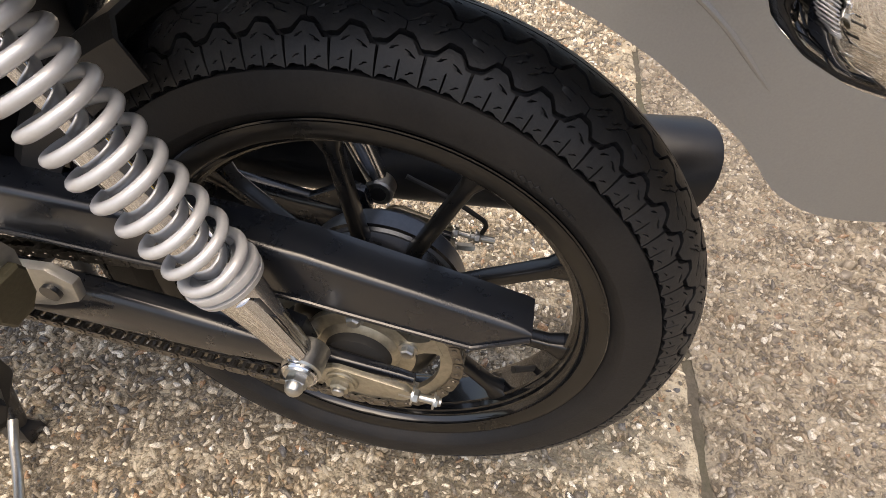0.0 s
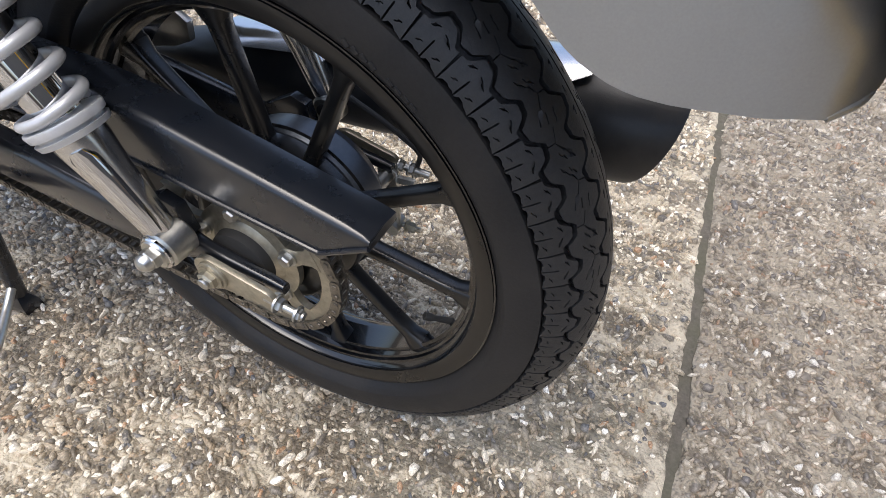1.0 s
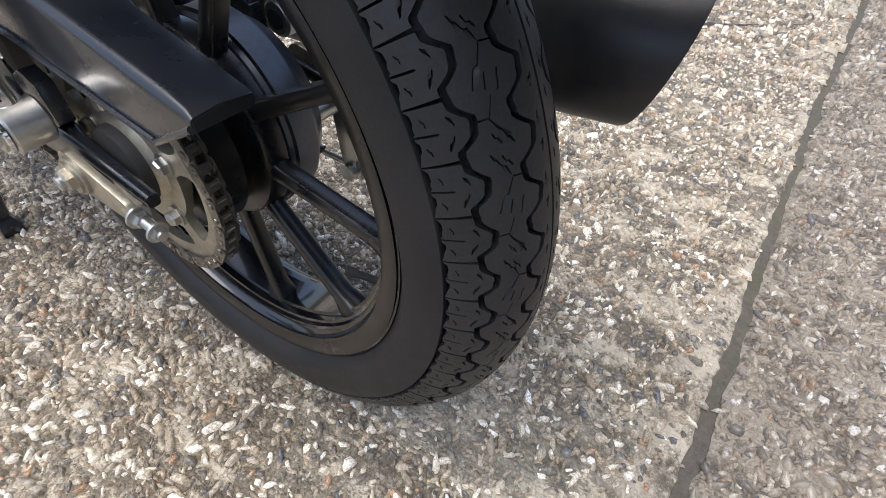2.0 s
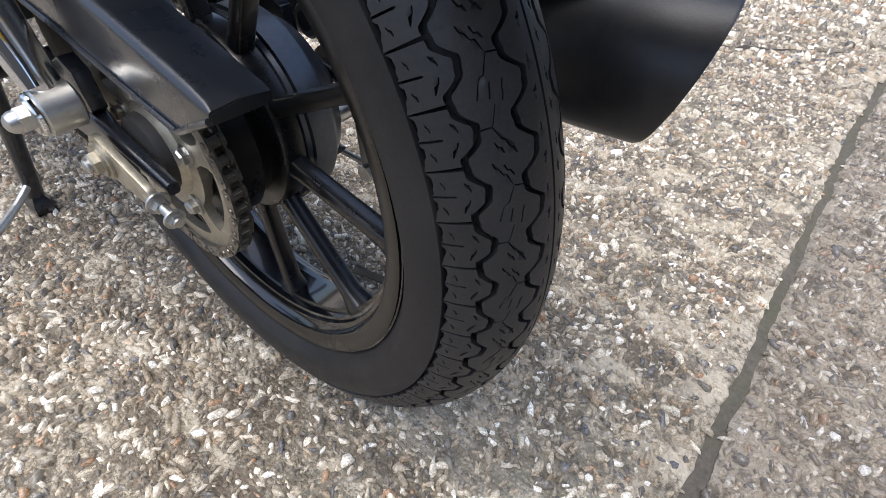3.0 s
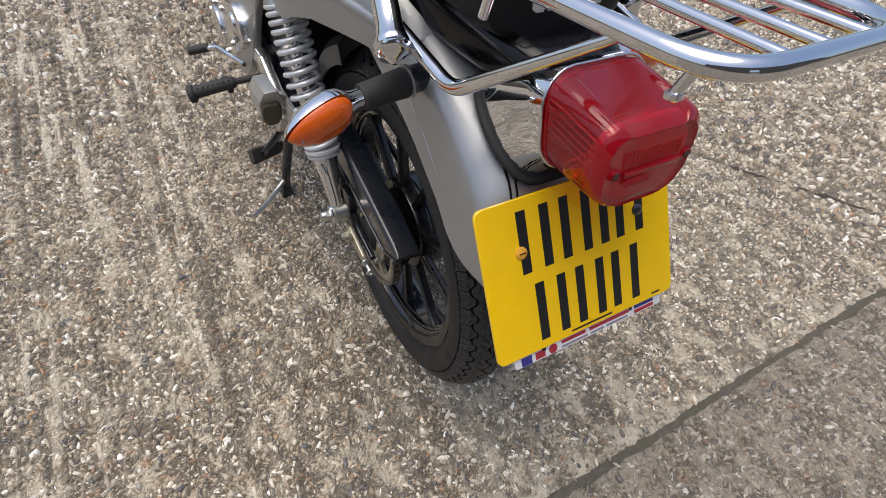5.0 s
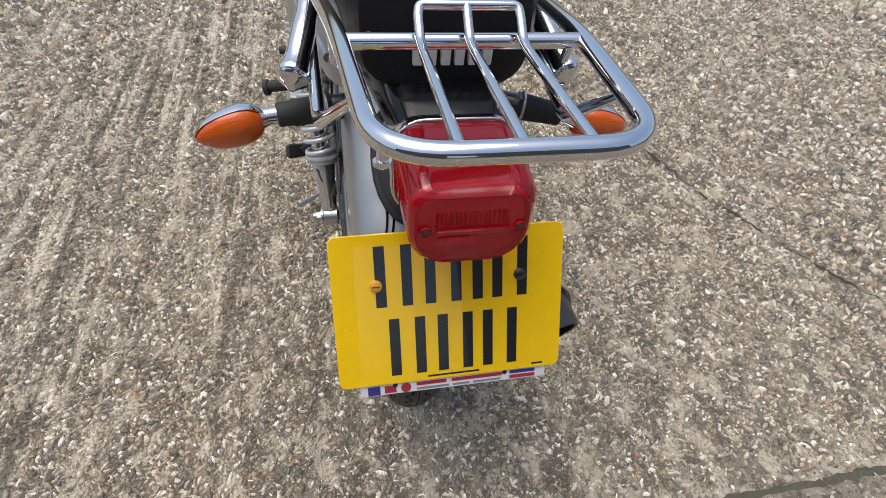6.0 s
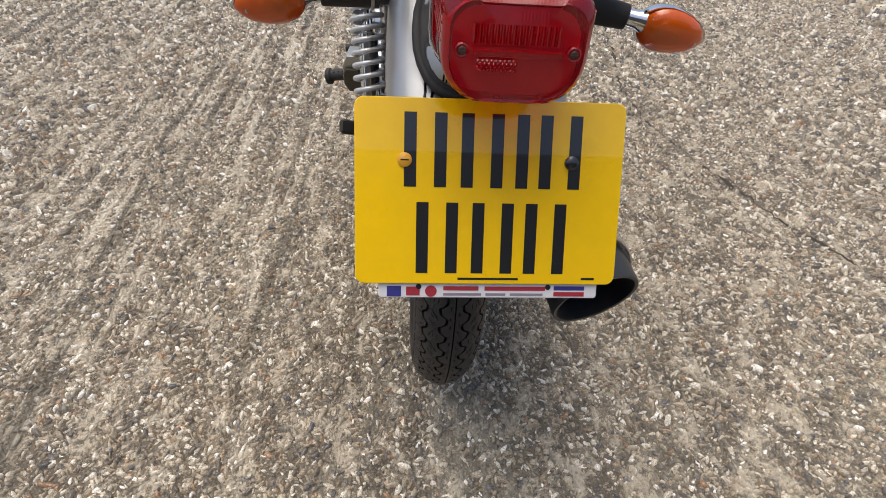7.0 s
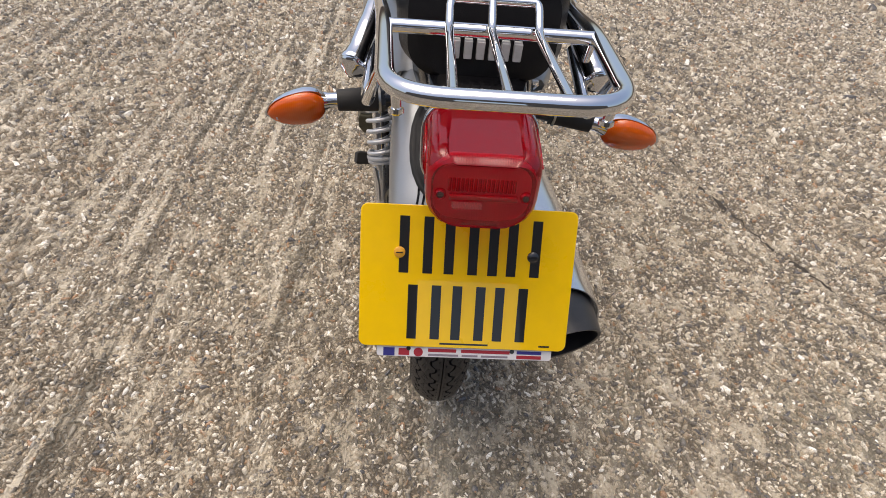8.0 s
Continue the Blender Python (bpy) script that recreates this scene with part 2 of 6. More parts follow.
def ground_material():
    m = bpy.data.materials.new("exposed_aggregate_concrete")
    m.use_nodes = True
    nt = m.node_tree
    b = nt.nodes["Principled BSDF"]
    b.inputs["Roughness"].default_value = 0.82
    b.inputs["Specular IOR Level"].default_value = 0.35
    co = nt.nodes.new("ShaderNodeTexCoord").outputs["Object"]

    def tex(kind, scale, src=co, **more):
        n = nt.nodes.new(kind)
        n.inputs["Scale"].default_value = scale
        nt.links.new(src, n.inputs["Vector"])
        for key, val in more.items():
            n.inputs[key].default_value = val
        return n

    def rng(src, lo, hi, a=0.0, z=1.0):
        r = nt.nodes.new("ShaderNodeMapRange")
        nt.links.new(src, r.inputs["Value"])
        for key, val in zip(("From Min", "From Max", "To Min", "To Max"), (lo, hi, a, z)):
            r.inputs[key].default_value = val
        return r.outputs["Result"]

    def mix(fac, a, z, blend="MIX"):
        x = nt.nodes.new("ShaderNodeMix")
        x.data_type, x.blend_type = "RGBA", blend
        for key, val in (("Factor", fac), ("A", a), ("B", z)):
            if isinstance(val, (tuple, float)):
                x.inputs[key].default_value = (*val, 1) if isinstance(val, tuple) else val
            else:
                nt.links.new(val, x.inputs[key])
        return x.outputs["Result"]

    warp = tex("ShaderNodeTexNoise", 60, Detail=2.0)
    mp = nt.nodes.new("ShaderNodeVectorMath")
    mp.operation = "MULTIPLY_ADD"
    nt.links.new(warp.outputs["Color"], mp.inputs[0])
    mp.inputs[1].default_value = (0.006, 0.006, 0.0)
    nt.links.new(co, mp.inputs[2])
    stones = tex("ShaderNodeTexVoronoi", 150, mp.outputs[0])
    chips = tex("ShaderNodeTexVoronoi", 330, mp.outputs[0])
    ramp = nt.nodes.new("ShaderNodeValToRGB")
    cr = ramp.color_ramp
    cr.interpolation = "CONSTANT"
    tones = [(0.0, (0.200, 0.164, 0.118)), (0.16, (0.303, 0.252, 0.178)), (0.34, (0.118, 0.105, 0.087)), (0.5, (0.407, 0.359, 0.281)),
             (0.64, (0.222, 0.174, 0.118)), (0.76, (0.085, 0.081, 0.078)), (0.86, (0.548, 0.511, 0.429)), (0.95, (0.266, 0.174, 0.111))]
    while len(cr.elements) < len(tones):
        cr.elements.new(0.5)
    for el, (p, c) in zip(cr.elements, tones):
        el.position, el.color = p, (*c, 1)
    sep = nt.nodes.new("ShaderNodeSeparateColor")
    nt.links.new(stones.outputs["Color"], sep.inputs[0])
    nt.links.new(sep.outputs[0], ramp.inputs[0])
    ramp2 = nt.nodes.new("ShaderNodeValToRGB")
    r2 = ramp2.color_ramp
    r2.interpolation = "CONSTANT"
    tones2 = [(0.0, (0.150, 0.124, 0.091)), (0.4, (0.236, 0.193, 0.134)), (0.65, (0.107, 0.097, 0.081)), (0.84, (0.451, 0.408, 0.333))]
    while len(r2.elements) < len(tones2):
        r2.elements.new(0.5)
    for el, (p, c) in zip(r2.elements, tones2):
        el.position, el.color = p, (*c, 1)
    sep2 = nt.nodes.new("ShaderNodeSeparateColor")
    nt.links.new(chips.outputs["Color"], sep2.inputs[0])
    nt.links.new(sep2.outputs[0], ramp2.inputs[0])
    mortar = mix(rng(tex("ShaderNodeTexNoise", 26, Detail=8.0, Roughness=0.7).outputs["Fac"], 0.35, 0.68), (0.058, 0.048, 0.036), (0.160, 0.138, 0.103))
    fine = mix(0.55, mortar, ramp2.outputs[0])
    in_stone = rng(stones.outputs["Distance"], 0.40, 0.26)
    col = mix(in_stone, fine, ramp.outputs[0])
    worn = rng(tex("ShaderNodeTexNoise", 4.5, Detail=7.0, Roughness=0.68).outputs["Fac"], 0.44, 0.64)
    col = mix(rng(worn, 0, 1, 0.0, 0.30), col, (0.30, 0.26, 0.20))
    lichen = rng(tex("ShaderNodeTexNoise", 1.6, Detail=6.0, Roughness=0.62).outputs["Fac"], 0.52, 0.70, 0, 0.4)
    col = mix(lichen, col, (0.34, 0.335, 0.26))
    dirt = rng(tex("ShaderNodeTexNoise", 2.7, Detail=8.0, Roughness=0.7).outputs["Fac"], 0.50, 0.30, 0, 0.45)
    col = mix(dirt, col, (0.16, 0.13, 0.095))
    # skins of pale mortar, and bare gravel between them
    px = nt.nodes.new("ShaderNodeMapping")
    px.inputs["Scale"].default_value = (1.0, 0.7, 0.0)
    nt.links.new(co, px.inputs["Vector"])
    patch = tex("ShaderNodeTexNoise", 16, px.outputs[0], Detail=10.0, Roughness=0.78)
    col = mix(rng(patch.outputs["Fac"], 0.525, 0.57, 0, 0.78), col, (0.48, 0.43, 0.335))
    col = mix(rng(patch.outputs["Fac"], 0.49, 0.42, 0, 0.5), col, (0.065, 0.054, 0.040))
    # pits where stones have come out: no depth, their shade is painted dark
    hole = nt.nodes.new("ShaderNodeMath")
    hole.operation = "MULTIPLY"
    pits = tex("ShaderNodeTexVoronoi", 125, mp.outputs[0])
    sep3 = nt.nodes.new("ShaderNodeSeparateColor")
    nt.links.new(pits.outputs["Color"], sep3.inputs[0])
    nt.links.new(rng(pits.outputs["Distance"], 0.42, 0.30), hole.inputs[0])
    nt.links.new(rng(sep3.outputs[1], 0.60, 0.66, 0, 0.6), hole.inputs[1])
    col = mix(hole.outputs[0], col, (0.085, 0.071, 0.052))
    # tamping ridges along the bay
    sx = nt.nodes.new("ShaderNodeMapping")
    sx.inputs["Scale"].default_value = (1.0, 0.05, 1.0)
    nt.links.new(co, sx.inputs["Vector"])
    streak = tex("ShaderNodeTexNoise", 34, sx.outputs[0], Detail=4.0, Roughness=0.6)
    bx = nt.nodes.new("ShaderNodeMapping")
    bx.inputs["Scale"].default_value = (1.0, 0.12, 0.0)
    nt.links.new(co, bx.inputs["Vector"])
    band = rng(tex("ShaderNodeTexNoise", 3.2, bx.outputs[0], Detail=2.0).outputs["Fac"], 0.44, 0.58)
    side = nt.nodes.new("ShaderNodeSeparateXYZ")
    nt.links.new(co, side.inputs[0])
    where = nt.nodes.new("ShaderNodeMath")
    where.operation = "MULTIPLY"
    nt.links.new(band, where.inputs[0])
    nt.links.new(rng(side.outputs[0], -0.22, -0.42, 0.22, 1.0), where.inputs[1])
    band = where.outputs[0]
    for lo, hi, tone in ((0.54, 0.62, (0.55, 0.50, 0.40)), (0.46, 0.37, (0.095, 0.08, 0.06))):
        mul = nt.nodes.new("ShaderNodeMath")
        mul.operation = "MULTIPLY"
        nt.links.new(rng(streak.outputs["Fac"], lo, hi, 0, 0.85), mul.inputs[0])
        nt.links.new(band, mul.inputs[1])
        col = mix(mul.outputs[0], col, tone)
    # a pale collar of mortar was trowelled along the joint
    collar = nt.nodes.new("ShaderNodeMath")
    collar.operation = "MULTIPLY"
    nt.links.new(rng(side.outputs[1], JOINT_Y + 0.075, JOINT_Y + 0.020, 0.0, 1.0), collar.inputs[0])
    nt.links.new(rng(tex("ShaderNodeTexNoise", 13, Detail=9.0, Roughness=0.7).outputs["Fac"], 0.46, 0.53, 0.0, 0.85), collar.inputs[1])
    col = mix(collar.outputs[0], col, (0.47, 0.42, 0.33))
    # farther off the stones are only a tone of the slab
    flat = nt.nodes.new("ShaderNodeVectorMath")
    flat.operation = "LENGTH"
    nt.links.new(co, flat.inputs[0])
    away = nt.nodes.new("ShaderNodeMath")
    away.operation = "ADD"
    nt.links.new(flat.outputs["Value"], away.inputs[0])
    nt.links.new(rng(tex("ShaderNodeTexNoise", 1.1, Detail=5.0).outputs["Fac"], 0.3, 0.7, -0.9, 0.9), away.inputs[1])
    col = mix(rng(away.outputs[0], 3.4, 5.6, 0.0, 0.6), col, (0.34, 0.30, 0.235))
    # the bay behind the joint was cast darker
    bay = rng(side.outputs[1], JOINT_Y - 0.004, JOINT_Y + 0.004, 0.52, 0.0)
    col = mix(bay, col, (0.075, 0.066, 0.056))
    nt.links.new(col, b.inputs["Base Color"])
    add = nt.nodes.new("ShaderNodeMath")
    add.operation = "ADD"
    h1 = rng(stones.outputs["Distance"], 0.5, 0.05, 0, 1.0)
    h2 = rng(chips.outputs["Distance"], 0.5, 0.05, 0, 0.4)
    nt.links.new(h1, add.inputs[0])
    nt.links.new(h2, add.inputs[1])
    add2 = nt.nodes.new("ShaderNodeMath")
    add2.operation = "ADD"
    nt.links.new(add.outputs[0], add2.inputs[0])
    nt.links.new(rng(streak.outputs["Fac"], 0.3, 0.7, 0, 2.2), add2.inputs[1])
    bp = nt.nodes.new("ShaderNodeBump")
    bp.inputs["Strength"].default_value, bp.inputs["Distance"].default_value = 0.9, 0.0028
    nt.links.new(add2.outputs[0], bp.inputs["Height"])
    nt.links.new(bp.outputs["Normal"], b.inputs["Normal"])
    return m


CONCRETE = ground_material()
JOINTMAT = material("joint_filler", (0.085, 0.075, 0.060), 0.92, vary=0.4, grain=160, bump=0.0016, dust=0.75, dust_color=(0.066, 0.066, 0.038), dust_scale=8)


def build_ground():
    bm = bmesh.new()
    w = JOINT_W
    prof = [(-120, 0), (-w * 1.6, 0), (-w * 1.05, -0.0012), (-w * 0.8, -0.0034), (w * 0.8, -0.0034), (w * 1.05, -0.0012), (w * 1.6, 0), (120, 0)]
    xs = [-120, -4] + [-4 + 8 * i / 800 for i in range(1, 800)] + [4, 120]
    rows = []
    for x in xs:
        mid = float(joint_line(x))
        row = []
        for k, (y, z) in enumerate(prof):
            if 0 < k < len(prof) - 1:
                y = mid + y * (1.0 + 0.5 * noise.noise((x * 6, k * 3.1, 2))) + 0.0042 * noise.noise((x * 40, k * 3.1, 0)) + 0.0026 * noise.noise((x * 120, k * 3.1, 5))
            row.append(bm.verts.new((x, y, z)))
        rows.append(row)
    for a, b in zip(rows, rows[1:]):
        for k in range(len(prof) - 1):
            f = bm.faces.new((a[k], b[k], b[k + 1], a[k + 1]))
            f.material_index = 1 if k == 3 else 0
    g = part("ground", bm, CONCRETE, None, "worn exposed-aggregate concrete slab with a filled joint")
    g.data.materials.append(JOINTMAT)
    return tagged(g, category="concrete ground", kind="structure")


build_ground()


# ---- motorcycle ----
AZ = 0.330          # rear axle: over the origin, wheel clear of the ground on its stand
bike = tagged(new("motorcycle"), "silver and black motorcycle on its centre stand on concrete", "motorcycle")
C = Vector((0, 0, AZ))


# -- tyre --
CROWN = 2.2                  # the tread's middle line, degrees off the wheel's


def tyre_point(phi, theta, o=0.0):
    """A place on the tyre: phi degrees from the crown, theta degrees round from the back, o metres proud of the tread."""
    p, t = radians(phi), radians(theta)
    x, r = (0.049 + o) * math.sin(p), 0.243 + (0.0535 + o) * math.cos(p)
    return Vector((x, -r * math.cos(t), r * math.sin(t)))


def carcass():
    prof = []
    for k in range(0, 261):
        phi = -104 + 208 * k / 260
        off = abs(phi - CROWN)
        o = -0.0080 if off < 73.6 else (-0.0003 if off > 75.2 else -0.0003 - 0.0077 * (75.2 - off) / 1.6)
        p = tyre_point(phi, 180, o)
        prof.append((p.x, p.y))
    for s in (1, -1):
        side = [(0.0405, 0.2235), (0.0375, 0.2215), (0.0365, 0.2205), (0.034, 0.2185), (0.030, 0.217)]
        side = [(s * x, r) for x, r in side]
        prof = prof + side if s > 0 else [q for q in side[::-1]] + prof
    return revolve(prof, C, seg=120)


tyre = part("tyre", carcass(), RUBBER, bike, "black road tyre with hexagonal tread blocks", 50)
BLOCKS = 60
PITCH = 360 / BLOCKS


def wave(u):
    """The stepped zigzag of the tread grooves, u in pitches: a peak at each whole pitch."""
    k = math.cos(2 * math.pi * u)
    step = max(-1.0, min(1.0, 2.0 * math.sin(6 * math.pi * u)))
    return max(-0.95, min(0.95, 1.35 * k)) + 0.08 * step


def inner_edge(u):
    return 17.0 - 5.4 * wave(u - 0.04)


def outer_edge(u):
    return 48.0 + 4.6 * wave(u)


JAG = ((0.0, 74.6), (0.12, 73.4), (0.22, 73.0), (0.24, 71.6), (0.44, 71.2), (0.46, 73.4), (0.56, 73.6), (0.58, 72.2), (0.72, 72.6), (0.74, 71.4), (0.92, 71.8), (1.0, 74.4))


def saw(u):
    """The jagged outer edge of the shoulder blocks."""
    return lerp(JAG, u)[0]


def tread_piece(lo, hi, u0, u1, slits, s, gap=lambda k: 0.0, across=30.0, depth=-0.0088):
    """A piece of tread between two edges, curved with the tyre, with fine cuts in it.
    slits: (half width in mm, depth in m, ((degrees from the middle line, u), ...)); u runs round the tyre in pitches, k from edge to edge."""
    def flat(k, u):
        return Vector(((u - u0) * 30.0, k * across))

    verts, edges, centres = [], [], []

    def line(pts):
        first = len(verts)
        verts.extend(pts)
        edges.extend((first + i, first + i + 1) for i in range(len(pts) - 1))
    nu, nk = max(2, round((u1 - u0) * 22)), max(4, round(across / 3))
    rim = [flat(0, u0 + (u1 - u0) * i / nu) for i in range(nu)] + [flat(j / 6, u1) for j in range(6)] + [flat(1, u1 - (u1 - u0) * i / nu) for i in range(nu)] + [flat(1 - j / 6, u0) for j in range(6)]
    verts.extend(rim)
    edges.extend((i, (i + 1) % len(rim)) for i in range(len(rim)))
    for half, deep, pts in slits:
        mid = []
        for v, u in pts:
            k = (v - lo(u)) / (hi(u) - lo(u))
            mid.append((flat(min(1.0, max(0.0, k)), u), k <= 0.0 or k >= 1.0))
        # a short run-out at each end that stops inside the piece
        for at, nxt in ((0, 1), (-1, -2)):
            p, edge = mid[at]
            if not edge:
                q = (p + (mid[nxt][0] - p).normalized() * half * 1.6, False)
                mid.insert(1 if at == 0 else len(mid) - 1, q)
        c = [p for p, _ in mid]
        centres.append((half, deep, c, mid[0][1], mid[-1][1]))
        left, right = [], []
        for i, (p, edge) in enumerate(mid):
            d = (c[min(i + 1, len(c) - 1)] - c[max(i - 1, 0)]).normalized()
            n = Vector((-d.y, d.x)) * half
            if edge:
                n = Vector((math.copysign(half, n.x), 0.0))
            elif i in (0, len(c) - 1):
                n *= 0.0
            left.append(p + n)
            right.append(p - n)
        for run in (left, c, right):
            line(run)

    def cut(p):
        """How deep the cuts go at a place."""
        best, close = 0.0, 99.0
        for half, deep, c, open0, open1 in centres:
            taper = min(1.0 if open0 else (p - c[0]).length / (1.5 * half), 1.0 if open1 else (p - c[-1]).length / (1.5 * half), 1.0)
            for a, b in zip(c, c[1:]):
                t = max(0.0, min(1.0, (p - a).dot(b - a) / max(1e-9, (b - a).length_squared)))
                d = (p - a - (b - a) * t).length / half
                close = min(close, d)
                best = max(best, deep * taper * max(0.0, 1.0 - d * 1.02))
        return best, close
    for i in range(1, nu):
        for j in range(1, nk):
            p = flat(j / nk, u0 + (u1 - u0) * i / nu)
            if cut(p)[1] > 1.8:
                verts.append(p)
    out, _, faces = mathutils.geometry.delaunay_2d_cdt(verts, edges, [], 0, 1e-4)[:3]
    bm = bmesh.new()

    def place(p, o):
        k, u = p.y / across, u0 + p.x / 30.0
        mid = (u0 + u1) / 2
        w = mid + (u - mid) * (1.0 - 2 * gap(k) / (u1 - u0))
        return tyre_point(CROWN + s * (lo(u) + (hi(u) - lo(u)) * k), w * PITCH, o)
    rows = [bm.verts.new(place(p, -cut(p)[0])) for p in out]
    for f in faces:
        bm.faces.new([rows[i] for i in f])
    index = {v: p for v, p in zip(rows, out)}
    low = {}
    ends = gap(0.0) > 0
    for e in [e for e in bm.edges if len(e.link_faces) == 1]:
        a, b = e.verts
        pa, pb = index[a], index[b]
        if not ends and abs(pa.x - pb.x) < 1e-5:
            continue
        for v in (a, b):
            if v not in low:
                low[v] = bm.verts.new(place(index[v], depth))
        bm.faces.new((a, b, low[b], low[a]))
    return bm


FINE = 0.38
SHOULDER_CUTS = [
    (0.7, 0.0055, ((80, 0.53), (66, 0.52), (60.0, 0.51))),
    (FINE, 0.004, ((53.7, 0.44), (54.6, 0.33), (56.6, 0.31), (57.6, 0.17))),
    (FINE, 0.004, ((55.4, 0.78), (54.6, 0.70), (53.2, 0.68), (52.6, 0.58))),
    (FINE, 0.004, ((67.6, 0.83), (67.0, 0.76), (66.0, 0.74), (65.6, 0.66))),
    (FINE, 0.004, ((68.8, 0.33), (68.0, 0.26), (66.8, 0.24), (66.4, 0.15)))]
MIDDLE_CUTS = [
    (0.42, 0.005, ((60, 0.52), (35.6, 0.52))),
    (FINE, 0.005, ((35.6, 0.52), (34.3, 0.60), (31.3, 0.83))),
    (FINE, 0.004, ((27.6, 0.83), (26.0, 0.95), (26.2, 1.00), (24.6, 1.14))),
    (FINE, 0.005, ((35.6, 0.52), (31.8, 0.30), (30.0, 0.30), (28.0, 0.14), (26.4, 0.14), (24.8, 0.02))),
    (0.42, 0.005, ((0, 1.50), (29.6, 1.53))),
    (FINE, 0.005, ((29.6, 1.53), (33.4, 1.25), (36.2, 1.23), (39.6, 0.94))),
    (FINE, 0.004, ((31.3, 1.15), (33.8, 0.90))),
    (FINE, 0.005, ((29.6, 1.53), (32.4, 1.73), (34.4, 1.74), (36.6, 1.86), (38.2, 1.87), (39.8, 1.99))),
    (FINE, 0.004, ((36.4, 0.30), (34.6, 0.18), (33.0, 0.18), (31.6, 0.08))),
    (FINE, 0.004, ((33.6, 1.92), (31.8, 1.80), (30.2, 1.80), (28.6, 1.70)))]
RIB_CUTS = [(FINE, 0.004, ((6.4, 0.30), (6.4, 0.20), (7.4, 0.18), (7.4, 0.06)))]
RIB_CUTS_B = [(FINE, 0.004, ((5.4, 0.86), (5.4, 0.76), (6.4, 0.74), (6.4, 0.64)))]

for s, turn in ((1, 0.3), (-1, 2.08)):
    kinds = (("tread_block", 1, lambda u: outer_edge(u) + 2.1, saw, SHOULDER_CUTS, lambda k: 0.036 - 0.018 * k, 22.0),
             ("tread_block", 2, lambda u: inner_edge(u) + 2.1, lambda u: outer_edge(u) - 2.0, MIDDLE_CUTS, lambda k: 0.0, 28.0),
             ("tread_rib", 1, lambda u: 1.0, lambda u: inner_edge(u) - 2.0, RIB_CUTS + RIB_CUTS_B, lambda k: 0.0, 12.0))
    for name, n, lo, hi, cuts, gap, wide in kinds:
        first = None
        for k in range(0, BLOCKS, n):
            m = Matrix.Translation(C) @ Matrix.Rotation(-radians((k + n - 1) * PITCH + turn), 4, "X")
            if first:
                share(name, first, tyre, m)
            else:
                first = part(name, tread_piece(lo, hi, 0.0, float(n), cuts, s, gap, wide), TREAD, tyre, "", 32)
                first.matrix_basis = m

# moulded ring on the sidewall
for s in (-1, 1):
    part("sidewall_ring", revolve([(s * 0.0425, 0.2300), (s * 0.0440, 0.2310), (s * 0.0440, 0.2325), (s * 0.0430, 0.2335)], C, seg=96), RUBBER, tyre)

for k in range(9):
    if k == 4:
        continue
    th = radians(62 - 1.6 * k)
    rr = 0.2335
    part("moulded_mark", box(-0.0018, 0.0018, -0.0016, 0.0016, -0.0028, 0.0028, 0.0004, 1, Matrix.Translation(C + Vector((-0.0470, -rr * math.cos(th), rr * math.sin(th)))) @ Matrix.Rotation(th - math.pi / 2, 4, "X")), RUBBER, tyre)

# -- rear wheel --
rim_prof = [(-0.0335, 0.2195), (-0.0365, 0.2190), (-0.0375, 0.2150), (-0.0350, 0.2045), (-0.0335, 0.2020), (-0.0290, 0.2005), (-0.0265, 0.1980),
            (-0.0258, 0.1952), (-0.0225, 0.1940), (-0.0215, 0.1918), (-0.0150, 0.1912), (-0.0140, 0.1880), (0.0140, 0.1880), (0.0150, 0.1912), (0.0215, 0.1918), (0.0225, 0.1940), (0.0258, 0.1952),
            (0.0265, 0.1980), (0.0290, 0.2005), (0.0335, 0.2020), (0.0350, 0.2045), (0.0375, 0.2150), (0.0365, 0.2190), (0.0335, 0.2195), (0.0300, 0.2070), (0.0, 0.2000), (-0.0300, 0.2070)]
wheel = part("rear_wheel", revolve(rim_prof, C, seg=120), GLOSS, bike, "gloss black cast alloy rear wheel", 28)
part("rim_flange", revolve([(-0.0382, 0.2175), (-0.0386, 0.2150), (-0.0360, 0.2045), (-0.0345, 0.2020), (-0.0340, 0.2050), (-0.0370, 0.2160)], C, seg=120), RIMDUST, wheel, "dusty rim flange")
part("hub", solid([(-0.056, 0.050), (-0.055, 0.066), (-0.052, 0.070), (-0.030, 0.0705), (-0.026, 0.066), (-0.012, 0.062), (0.004, 0.070), (0.010, 0.084)], C, seg=64), BLACK, wheel)
part("hub_web", solid([(-0.0175, 0.058), (-0.0170, 0.072), (-0.0150, 0.0775), (-0.0110, 0.0795), (0.0030, 0.0800), (0.0060, 0.0760)], C, seg=72), BLACK, wheel, "", 30)
part("brake_drum", solid([(0.004, 0.072), (0.006, 0.079), (0.009, 0.0814), (0.031, 0.0822), (0.0335, 0.0812), (0.036, 0.079), (0.042, 0.073), (0.052, 0.066), (0.060, 0.052), (0.068, 0.034), (0.078, 0.030)], C, seg=72), DRUM, wheel, "grey brake drum")


